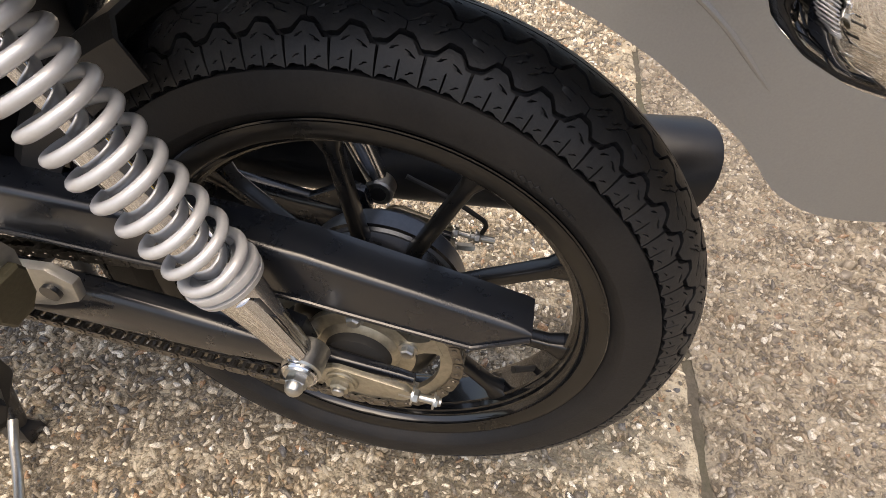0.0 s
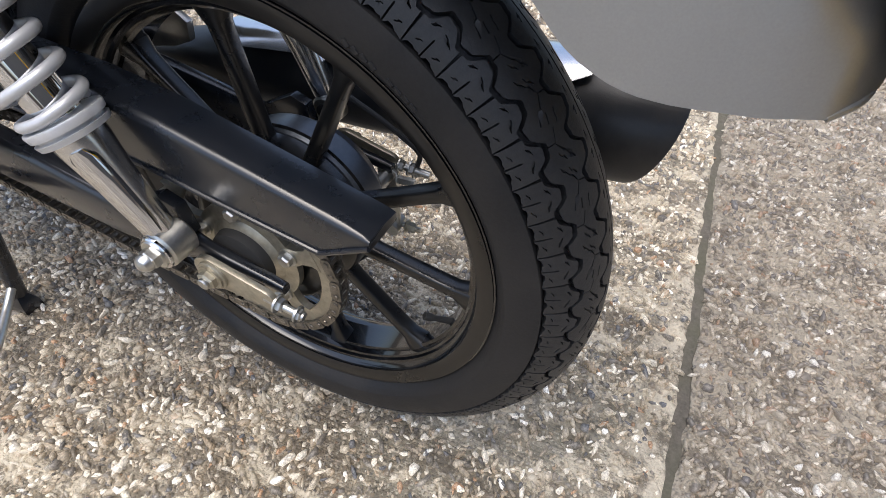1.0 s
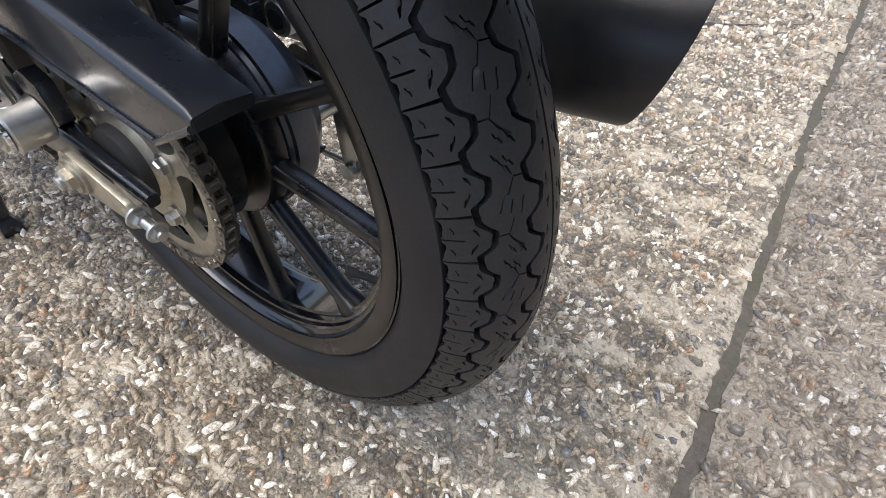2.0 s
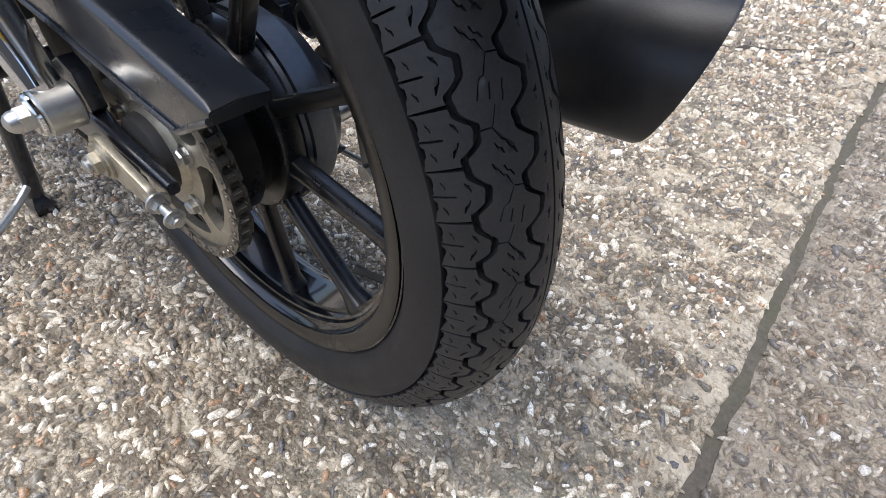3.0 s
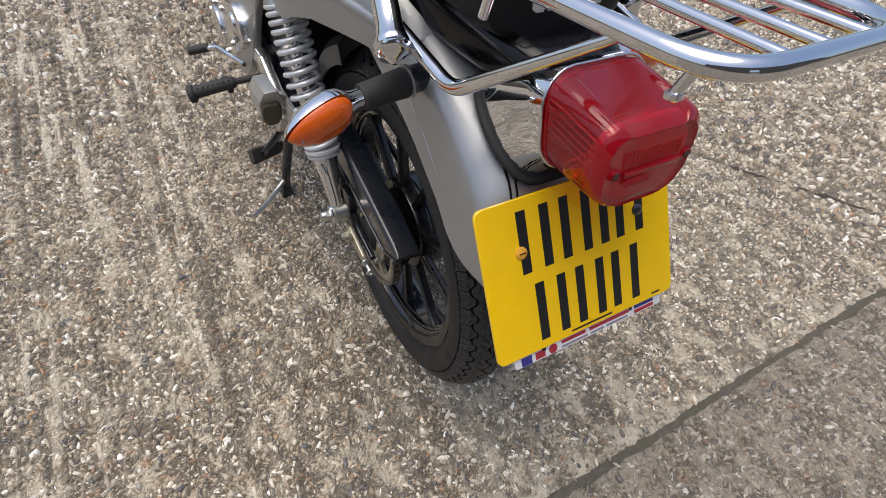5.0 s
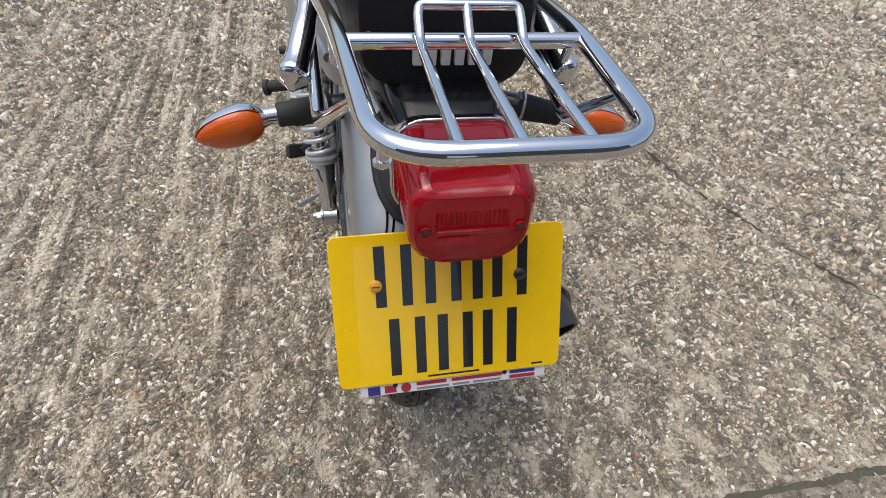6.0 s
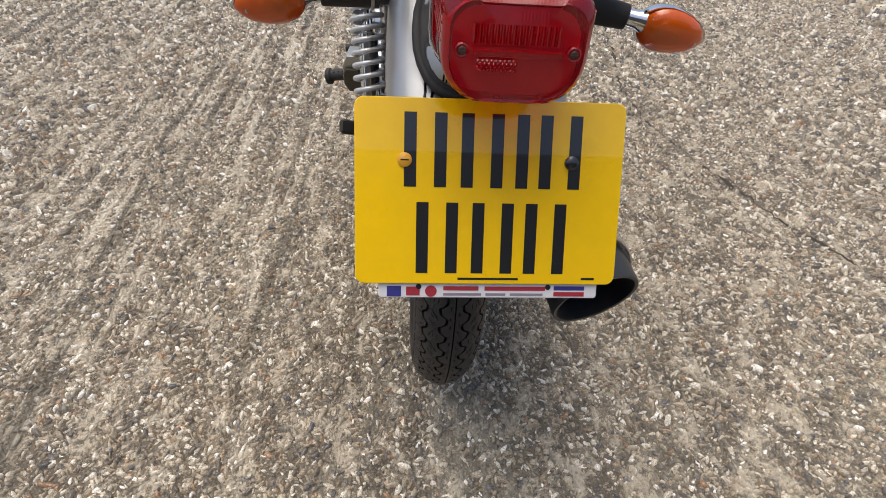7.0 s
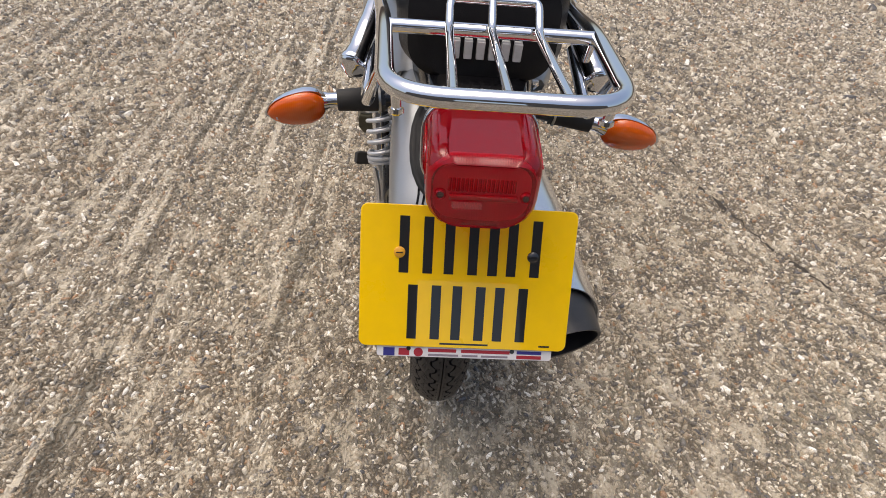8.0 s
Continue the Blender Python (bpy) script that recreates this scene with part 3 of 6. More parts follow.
def spoke(hub_angle, rim_angle):
    secs = []
    for k in range(9):
        t = k / 8
        r = 0.056 + (0.1925 - 0.056) * t
        a = radians(hub_angle + (rim_angle - hub_angle) * t)
        flare = max(0.0, (t - 0.82) / 0.18) ** 2 + 0.6 * max(0.0, (0.25 - t) / 0.25) ** 2
        wd = 0.0072 - 0.0012 * t + 0.008 * flare
        th = 0.0078 + 0.001 * t + 0.003 * flare
        d, n = Vector((0, -math.cos(a), math.sin(a))), Vector((0, math.sin(a), math.cos(a)))
        ring = []
        for q in range(16):
            w = 2 * math.pi * q / 16
            cx, cy = math.cos(w), math.sin(w)
            cx, cy = (abs(cx) ** 0.45) * (1 if cx > 0 else -1), (abs(cy) ** 0.45) * (1 if cy > 0 else -1)
            ring.append(C + d * r + n * (wd * cx) + Vector((-0.005 + th * cy, 0, 0)))
        secs.append(ring)
    return loft(secs)


for k in range(10):
    part("spoke", spoke(99.8 - 36 * k, 99.8 - 36 * k), BLACK, wheel, "", 40)
part("valve", solid([(0, 0.0035), (0.022, 0.003), (0.024, 0.004), (0.032, 0.004)], C + Vector((0.0, -0.190 * math.cos(radians(-26)), 0.190 * math.sin(radians(-26)))), Vector((-0.5, 0.8, 0.42)), 12), SOFT, wheel)

# -- sprocket and chain --
SX, SR, FR = -0.066, 0.0910, 0.031
F = Vector((SX, 0.53, 0.335))


def sprocket_ring():
    """A toothed plate with five windows."""
    bm = bmesh.new()
    teeth, z = 45, 0.0032
    n = teeth * 4
    loops = []
    for x in (SX - z, SX + z):
        outer, inner = [], []
        for i in range(n):
            a = 2 * math.pi * i / n
            r = (SR - 0.0055, SR - 0.003, SR + 0.0045, SR - 0.003)[i % 4]
            outer.append(bm.verts.new(C + Vector((x, -r * math.cos(a), r * math.sin(a)))))
            inner.append(bm.verts.new(C + Vector((x, -0.0745 * math.cos(a), 0.0745 * math.sin(a)))))
        loops.append((outer, inner))
    (o0, i0), (o1, i1) = loops
    for k in range(n):
        j = (k + 1) % n
        bm.faces.new((o0[k], o0[j], i0[j], i0[k]))
        bm.faces.new((o1[k], i1[k], i1[j], o1[j]))
        bm.faces.new((o0[k], o1[k], o1[j], o0[j]))
        bm.faces.new((i0[k], i0[j], i1[j], i1[k]))
    return bm


sprocket = part("sprocket", sprocket_ring(), GOLD, bike, "worn zinc-plated rear sprocket", 30)
part("centre_plate", revolve([(SX - 0.0034, 0.030), (SX - 0.0034, 0.052), (SX + 0.0034, 0.052), (SX + 0.0034, 0.030)], C, seg=48), GOLD, sprocket)
for k in range(5):
    a = radians(20 + 72 * k)
    d, n = Vector((0, -math.cos(a), math.sin(a))), Vector((0, math.sin(a), math.cos(a)))
    secs = [[C + d * r + n * (sg * w) + Vector((SX - 0.0036 + x - 0.0, 0, 0)) for sg, x in ((1, 0), (-1, 0), (-1, 0.0072), (1, 0.0072))] for r, w in ((0.046, 0.012), (0.060, 0.0075), (0.070, 0.0085), (0.0765, 0.014))]
    part("arm", loft(secs), GOLD, sprocket)
    bolt("sprocket_bolt", C + d * 0.048 + Vector((SX - 0.0036, 0, 0)), (-1, 0, 0), 0.0065, 0.008, STEEL, sprocket)
part("hub_carrier", solid([(-0.0745, 0.026), (-0.0735, 0.033), (-0.068, 0.040), (-0.05, 0.044)], C, seg=40), GOLD, sprocket)
part("hub_seal", solid([(-0.0830, 0.0255), (-0.0815, 0.0295), (-0.072, 0.0315)], C, seg=32), SOFT, sprocket)


def chain_path():
    """Points a chain pitch apart round both sprockets."""
    pts = []
    a0 = math.asin((SR - FR) / (F - C).length)
    tilt = math.atan2(F.z - C.z, F.y - C.y)
    low_r, up_r = -math.pi / 2 + tilt - a0, math.pi / 2 + tilt + a0
    dense = []
    for k in range(60):
        a = up_r + (2 * math.pi - (up_r - low_r)) * k / 59
        dense.append(Vector((SX, C.y + SR * math.cos(a), C.z + SR * math.sin(a))))
    lo_end = dense[-1]
    a = low_r
    fl = Vector((SX, F.y + FR * math.cos(a), F.z + FR * math.sin(a)))
    for k in range(1, 60):
        t = k / 60
        sag = -0.012 * math.sin(math.pi * t)
        dense.append(lo_end.lerp(fl, t) + Vector((0, 0, sag)))
    for k in range(30):
        a = low_r + (up_r - low_r) * k / 29
        dense.append(Vector((SX, F.y + FR * math.cos(a), F.z + FR * math.sin(a))))
    dense.append(dense[0])
    acc, want, out = 0.0, 0.0, []
    total = sum((q - p).length for p, q in zip(dense, dense[1:]))
    n = 2 * round(total / 0.0127 / 2)
    step = total / n
    for p, q in zip(dense, dense[1:]):
        ln = (q - p).length
        while want <= acc + ln and len(out) < n:
            out.append(p.lerp(q, (want - acc) / ln))
            want += step
        acc += ln
    return out, step


def link_bm(step, gap):
    bits = []
    for s in (-1, 1):
        secs = []
        for x in (s * gap, s * (gap + 0.0014)):
            ring = []
            for k in range(20):
                a = 2 * math.pi * k / 20
                cy = math.cos(a)
                ring.append((x, (step / 2 if cy > 0 else -step / 2) + 0.0056 * cy, 0.0064 * math.sin(a) * (1 - 0.25 * (1 - abs(cy)))))
            secs.append(ring)
        bits.append(loft(secs))
    for y in (-step / 2, step / 2):
        bits.append(solid([(-gap - 0.0024, 0.0022), (-gap - 0.0018, 0.0026), (gap + 0.0018, 0.0026), (gap + 0.0024, 0.0022)], (0, y, 0), seg=8))
        bits.append(solid([(-0.0034, 0.0044), (0.0034, 0.0044)], (0, y, 0), seg=10))
    return merge(*bits)


pts, step = chain_path()
chain = part("drive_chain", merge(*[solid([(-0.0034, 0.0039), (0.0034, 0.0039)], p, seg=8) for p in pts]), CHAINMAT, bike, "oily steel drive chain")
masters = {}
for i, p in enumerate(pts):
    q = pts[(i + 1) % len(pts)]
    m = Matrix.Translation((p + q) / 2) @ Matrix.Rotation(math.atan2(q.z - p.z, q.y - p.y), 4, "X")
    if i % 2 not in masters:
        masters[i % 2] = part("link", link_bm(step, 0.0036 if i % 2 else 0.0052), CHAINMAT, chain)
        masters[i % 2].matrix_basis = m
    else:
        share("link", masters[i % 2], chain, m)

# -- swingarm, chain guard, axle --
for s in (-1, 1):
    x = s * 0.088
    secs = []
    for y, z, h, w in ((0.52, 0.390, 0.034, 0.0135), (0.30, 0.366, 0.0310, 0.0130), (0.12, 0.3455, 0.0235, 0.0125), (0.05, 0.3410, 0.0165, 0.010), (0.02, 0.3440, 0.0068, 0.0065), (-0.040, 0.3370, 0.0052, 0.0050), (-0.056, 0.3340, 0.0048, 0.0045)):
        ring = []
        for k in range(14):
            a = 2 * math.pi * k / 14
            cx, cz = math.cos(a), math.sin(a)
            ring.append((x + s * 0.004 * (1 - w / 0.0135) + w * (abs(cx) ** 0.6) * (1 if cx > 0 else -1), y, z + h * (abs(cz) ** 0.6) * (1 if cz > 0 else -1)))
        secs.append(ring)
    arm = part("swingarm", loft(secs), SATIN, bike, "black steel swingarm")
    part("gusset", plate([(0.11, 0.362), (0.055, 0.392), (0.038, 0.386), (0.032, 0.358), (0.06, 0.338)], x - 0.006 * s, x + 0.006 * s, 0.001), SATIN, arm)

guard_table = [(-0.142, 0.4215, 0.4275), (-0.136, 0.4180, 0.4300), (-0.100, 0.3975, 0.4385), (-0.05, 0.4045, 0.4500), (0.0, 0.4120, 0.4610), (0.03, 0.4175, 0.4680), (0.10, 0.4250, 0.4780), (0.26, 0.4370, 0.4860), (0.42, 0.4450, 0.4860)]
GX = -0.0915
secs = []
ys = [-0.142, -0.139, -0.136, -0.118, -0.1005, -0.098] + [-0.09 + 0.51 * k / 30 for k in range(31)]
for y in ys:
    zl, zt = lerp(guard_table, y)
    h = min(0.007, (zt - zl) * 0.4)
    fold = [(GX + h - h * math.cos(radians(15 * q)), y, zt - h + h * math.sin(radians(15 * q))) for q in range(7)]
    secs.append([(GX, y, zl), (GX, y, zl + (zt - h - zl) * 0.5)] + fold + [(-0.072, y, zt + 0.0010), (-0.055, y, zt - 0.0015), (-0.055, y, zt - 0.0035),
                 (-0.072, y, zt - 0.0015), (GX + 0.006, y, zt - 0.0025), (GX + 0.0032, y, zt - h), (GX + 0.0030, y, zl)])
guard = part("chain_guard", loft(secs), SATIN, bike, "black pressed-steel chain guard", 40)
lip = [(GX - 0.0006, y, lerp(guard_table, y)[0] + 0.0010) for y in ys]
part("guard_lip", tube(lip, 0.0021, 8), SATIN, guard)
part("end_cap", loft([[(GX + 0.001, -0.1425, 0.420), (GX + 0.001, -0.1425, 0.4255), (-0.072, -0.1425, 0.4282), (-0.055, -0.1425, 0.4260), (-0.055, -0.1425, 0.419)],
                      [(GX + 0.001, -0.1405, 0.420), (GX + 0.001, -0.1405, 0.4260), (-0.072, -0.1405, 0.4285), (-0.055, -0.1405, 0.4262), (-0.055, -0.1405, 0.419)]]), SATIN, guard)
part("inner_wall", plate([(-0.13, 0.422), (0.0, 0.452), (0.10, 0.470), (0.42, 0.478), (0.42, 0.44), (0.10, 0.445), (0.0, 0.438), (-0.12, 0.413)], -0.057, -0.0555), SATIN, guard)

for s in (-1, 1):
    x = s * 0.104
    outline = []
    for cy, cz, r, a0, a1 in ((0.008, 0.3375, 0.0165, 95, -95), (-0.046, 0.3315, 0.0100, -95, -265)):
        outline += [(cy + r * math.cos(radians(a0 + (a1 - a0) * k / 9)), cz + r * math.sin(radians(a0 + (a1 - a0) * k / 9))) for k in range(10)]
    adj = part("chain_adjuster", plate(outline, x - 0.003, x + 0.003, 0.0012), GOLD, bike, "zinc-plated chain adjuster plate")
    part("axle_washer", solid([(0, 0.0145), (0.0022, 0.0145), (0.003, 0.0135)], (x + s * 0.003, 0.004, AZ + 0.0075), (s, 0, 0), 32), GOLD, adj)
    part("adjuster_bolt", tube([(x, -0.045, 0.3315), (x, -0.082, 0.3265)], 0.0036, 12), STEEL, adj)
    bolt("adjuster_nut", (x, -0.056, 0.3300), (0, -1, -0.12), 0.0062, 0.007, STEEL, adj)
    bolt("lock_nut", (x, -0.075, 0.3272), (0, -1, -0.12), 0.0055, 0.005, STEEL, adj)
    bolt("axle_nut", (x + s * 0.006, 0.004, AZ + 0.0075), (s, 0, 0), 0.0088, 0.0075, GOLD, adj, "axle nut")
    part("axle_end", solid([(0, 0.0054), (0.003, 0.0054), (0.004, 0.0046)], (x + s * 0.0125, 0.004, AZ + 0.0075), (s, 0, 0), 20), STEEL, adj)

# -- shock absorbers --
SH_LO, SH_HI = Vector((0.113, 0.029, 0.371)), Vector((0.130, 0.156, 0.672))


def shock(s):
    lo, hi = Vector((s * SH_LO.x, SH_LO.y, SH_LO.z)), Vector((s * SH_HI.x, SH_HI.y, SH_HI.z))
    ax = (hi - lo).normalized()
    ln = (hi - lo).length
    side = Vector((1, 0, 0))
    side = (side - ax * side.dot(ax)).normalized()
    fwd = ax.cross(side)
    body = part("shock_absorber", solid([(0.110, 0.0150), (0.22, 0.0150), (0.224, 0.008), (ln - 0.02, 0.008)], lo, ax, 36), CHROME, bike, "rear shock absorber with a grey coil spring")
    coils, rr, wire = 14.0, 0.0232, 0.0039
    a0, a1 = 0.117, ln - 0.014
    path = []
    for k in range(int(coils * 32) + 1):
        t = k / (coils * 32)
        ang = 2 * math.pi * coils * t
        # dead turn at each end
        u = min(1, max(0, (t * coils - 0.6) / (coils - 1.2)))
        h = a0 + (a1 - a0) * (1.35 * u - 0.35 * u * u)
        path.append(lo + ax * h + (side * math.cos(ang) + fwd * math.sin(ang)) * rr)
    part("coil_spring", tube(path, wire, 12), SPRING, body, "grey painted coil spring", 60)
    part("spring_seat", solid([(0.098, 0.0195), (0.099, 0.0250), (0.103, 0.0262), (0.1035, 0.0232), (0.1055, 0.0232), (0.106, 0.0265), (0.1105, 0.0275), (0.112, 0.0270), (0.1125, 0.0205)], lo, ax, 40), SPRING, body)
    part("lower_body", solid([(0.008, 0.0095), (0.014, 0.0122), (0.030, 0.0132), (0.065, 0.0155), (0.092, 0.0188), (0.100, 0.0190)], lo, ax, 40), POLISHED, body, "polished alloy lower body")
    face = (side * s * 0.75 - fwd * 0.66).normalized()
    tang = ax.cross(face)
    part("body_flute", loft([[lo + ax * h + (face * math.cos(q * w / r) + tang * math.sin(q * w / r)) * (r + d) for q, d in [(-1 + k / 7, -0.0004 + 0.0028 * math.cos((k / 7 - 1) * 1.45)) for k in range(15)]]
                             for h, r, w in ((0.016, 0.0124, 0.0070), (0.030, 0.0133, 0.0085), (0.065, 0.0156, 0.0095), (0.086, 0.0180, 0.0100), (0.092, 0.0186, 0.0060))]), CHROME, body, "chrome flute", 60)
    part("top_cup", solid([(ln - 0.014, 0.024), (ln - 0.011, 0.026), (ln - 0.003, 0.024), (ln, 0.014)], lo, ax, 40), STEEL, body)
    for at in (lo, hi):
        part("eye", solid([(-0.013, 0.014), (-0.011, 0.0165), (0.011, 0.0165), (0.013, 0.014)], at, (1, 0, 0), 32), STEEL, body)
        part("bush", solid([(-0.0145, 0.009), (0.0145, 0.009)], at, (1, 0, 0), 24), SOFT, body)
    part("eye_washer", solid([(0, 0.0150), (0.002, 0.0150), (0.003, 0.0140)], lo + Vector((s * 0.0135, 0, 0)), (s, 0, 0), 32), CHROME, body)
    bolt("dome_nut", lo + Vector((s * 0.0160, 0, 0)), (s, 0, 0), 0.0090, 0.010, STEEL, body, "dome nut", True)
    return body


for s in (-1, 1):
    shock(s)

TX = 0.009                    # the tail and its luggage rack stand this far off the wheel's line


# -- rear mudguard --
def fender_section(y, zc, zl, hw):
    """Outer skin down to the skirt, and back up inside."""
    ring = []
    n = 10
    outer = []
    for k in range(-n, n + 1):
        a = (k / n) * math.pi / 2
        sx, cz = math.sin(a), math.cos(a)
        x = hw * (abs(sx) ** 0.72) * (1 if sx > 0 else -1)
        z = zc - (1 - abs(cz) ** 0.72) * min(0.050, (zc - zl) * 0.6)
        outer.append((x, y, z))
    outer = [(-hw - 0.001, y, zl)] + [(-hw - 0.0008, y, zl + (outer[0][2] - zl) * 0.5)] + outer + [(hw + 0.0008, y, zl + (outer[-1][2] - zl) * 0.5)] + [(hw + 0.001, y, zl)]
    t = 0.0022
    inner = [(x * (1 - t / hw), yy, z - (t if abs(x) < hw * 0.9 else 0)) for x, yy, z in outer[::-1]]
    return outer + inner


fender_table = [(-0.3545, 0.589, 0.578, 0.058), (-0.351, 0.597, 0.5725, 0.066), (-0.340, 0.613, 0.5680, 0.075), (-0.318, 0.635, 0.5650, 0.080), (-0.287, 0.666, 0.5635, 0.084), (-0.274, 0.677, 0.5640, 0.085), (-0.262, 0.686, 0.5660, 0.0855), (-0.248, 0.698, 0.5720, 0.086),
                (-0.236, 0.706, 0.5800, 0.0865), (-0.222, 0.714, 0.5950, 0.087), (-0.211, 0.721, 0.6040, 0.087), (-0.184, 0.735, 0.6225, 0.088), (-0.162, 0.743, 0.6365, 0.088), (-0.134, 0.752, 0.6500, 0.088), (-0.110, 0.758, 0.659, 0.088),
                (-0.04, 0.766, 0.684, 0.088), (0.03, 0.767, 0.702, 0.088), (0.10, 0.760, 0.708, 0.088)]
secs = []
for k in range(64):
    y = -0.3545 + 0.4545 * (k / 63) ** 1.25
    secs.append(fender_section(y, *lerp(fender_table, y)))
fender = part("rear_mudguard", loft(secs), SILVER, bike, "silver metallic rear mudguard", 40)
fender.location.x = 0.004
part("rear_edge", tube(rounded([(-0.075, -0.340, 0.568), (-0.068, -0.351, 0.575), (-0.045, -0.3535, 0.586), (0.045, -0.3535, 0.586), (0.068, -0.351, 0.575), (0.075, -0.340, 0.568)], 0.012), 0.0016, 8), SILVER, fender)
for s in (-1, 1):
    part("flank_crease", tube(rounded([(s * 0.0865, -0.105, 0.694), (s * 0.0878, -0.150, 0.676), (s * 0.0880, -0.182, 0.657), (s * 0.0868, -0.222, 0.622)], 0.03), [0.0008] + [0.0017] * 14 + [0.0005], 10), SILVER, fender)


def fender_top(x, y):
    """Height of the mudguard's skin above (x, y)."""
    zc, zl, hw = lerp(fender_table, y)
    sx = min(1.0, (abs(x) / hw) ** (1 / 0.72))
    return zc - (1 - math.sqrt(1 - sx * sx) ** 0.72) * min(0.050, (zc - zl) * 0.6)


# two thin dark lines down the left of the mudguard
for x in (-0.0445, -0.0510):
    part("pinstripe", tube([(x - 0.02 * max(0.0, k / 12 - 0.7), -0.225 - 0.0065 * k, fender_top(x, -0.225 - 0.0065 * k) + 0.0002) for k in range(15)], 0.0013, 6), TAILBLACK, fender, "thin dark stripe")
inner = []
for k in range(30):
    a = radians(116 + 36 * k / 29)
    inner.append([(x, -r * math.cos(a), AZ + r * math.sin(a)) for x, r in ((-0.064, 0.272), (-0.064, 0.300), (-0.054, 0.312), (0, 0.318), (0.054, 0.312), (0.064, 0.300), (0.064, 0.272), (0.0615, 0.272), (0.0615, 0.298), (0.052, 0.3085), (0, 0.3145), (-0.052, 0.3085), (-0.0615, 0.298), (-0.0615, 0.272))])
part("inner_mudguard", loft(inner), PLASTIC, bike, "black plastic inner mudguard")

# -- tail lamp --
def rrect(hw, z0, z1, r, y0, y1, n=6):
    """A rounded rectangle seen from behind; y runs from y0 at its foot to y1 at its head."""
    pts = []
    for cx, cz, a0 in ((hw - r, z1 - r, 0), (-hw + r, z1 - r, 90), (-hw + r, z0 + r, 180), (hw - r, z0 + r, 270)):
        for k in range(n + 1):
            a = radians(a0 + 90 * k / n)
            x, z = cx + r * math.cos(a), cz + r * math.sin(a)
            pts.append((x, y0 + (y1 - y0) * (z - z0) / (z1 - z0), z))
    return pts


LX, LY = 0.010, -0.003         # the lamp sits a little off the wheel's line


def shift_x(bm, dx=LX):
    bm.transform(Matrix.Translation((dx, LY, 0)))
    return bm


lamp = part("tail_lamp", shift_x(loft([rrect(0.064, 0.672, 0.744, 0.032, -0.285, -0.183), rrect(0.0610, 0.684, 0.760, 0.030, -0.2880, -0.210), rrect(0.0570, 0.6985, 0.7800, 0.027, -0.2980, -0.258),
                             rrect(0.0570, 0.7050, 0.7890, 0.027, -0.3035, -0.279), rrect(0.0565, 0.7060, 0.7895, 0.027, -0.3060, -0.2825), rrect(0.048, 0.713, 0.7815, 0.022, -0.3070, -0.284)])), CHROME, bike, "red tail lamp on a chrome base")


def lens_ring(hw, z0, z1, rb, rt, y0, y1, dip, n=6):
    """A lens section: rounded below, tighter above, its top sunk between two cheeks."""
    pts = []

    def put(x, z):
        pts.append((x, y0 + (y1 - y0) * (z - z0) / (z1 - z0), z))
    for r, cx, cz, a0 in ((rt, hw - rt, z1 - rt, 0), (rt, -hw + rt, z1 - rt, 90), (rb, -hw + rb, z0 + rb, 180), (rb, hw - rb, z0 + rb, 270)):
        for k in range(n + 1):
            a = radians(a0 + 90 * k / n)
            put(cx + r * math.cos(a), cz + r * math.sin(a))
        if a0 == 0:
            e = hw - rt
            for x, d in ((e - 0.0010, 0.02), (e - 0.0030, 0.9), (e - 0.0050, 1.0), (0.0, 1.0), (-e + 0.0050, 1.0), (-e + 0.0030, 0.9), (-e + 0.0010, 0.02)):
                put(x, z1 - dip * d)
    return pts


part("lens", shift_x(loft([lens_ring(0.0535, 0.7080, 0.7860, 0.026, 0.020, -0.3055, -0.2830, 0.0), lens_ring(0.0532, 0.7078, 0.7858, 0.026, 0.019, -0.314, -0.294, 0.0008), lens_ring(0.0522, 0.7076, 0.7845, 0.028, 0.017, -0.336, -0.320, 0.0028),
                   lens_ring(0.0512, 0.7076, 0.7825, 0.031, 0.016, -0.3585, -0.3480, 0.0036), lens_ring(0.0507, 0.7078, 0.7815, 0.031, 0.016, -0.3622, -0.3525, 0.0030), lens_ring(0.0492, 0.7088, 0.7795, 0.030, 0.0165, -0.3655, -0.3565, 0.0020),
                   lens_ring(0.0460, 0.7110, 0.7755, 0.029, 0.017, -0.3688, -0.3600, 0.0010), lens_ring(0.0440, 0.7128, 0.7735, 0.028, 0.0165, -0.3676, -0.3592, 0.0006), lens_ring(0.029, 0.722, 0.762, 0.018, 0.015, -0.3692, -0.3625, 0.0)])), RED, lamp, "ribbed red plastic lens", 38)
for q in range(5):
    z0 = 0.7470 + 0.0058 * q
    for sx in (-1, 1):
        part("lens_rib", shift_x(tube([(sx * 0.0530, -0.2975 + 0.0012 * q, z0 + 0.0015), (sx * 0.0521, -0.325, z0 + 0.0004), (sx * 0.0511, -0.3520, z0 - 0.0010)], [0.0009, 0.0011, 0.0007], 6)), RED, lamp)
part("lens_rib", shift_x(tube(rrect(0.0537, 0.7078, 0.7850, 0.026, -0.3085, -0.2865), 0.0012, 8, closed=True)), RED, lamp)
part("lens_trim", shift_x(tube(rrect(0.0560, 0.7058, 0.7892, 0.0280, -0.3050, -0.2815), 0.0015, 10, closed=True)), CHROME, lamp, "thin chrome trim round the lens", 60)
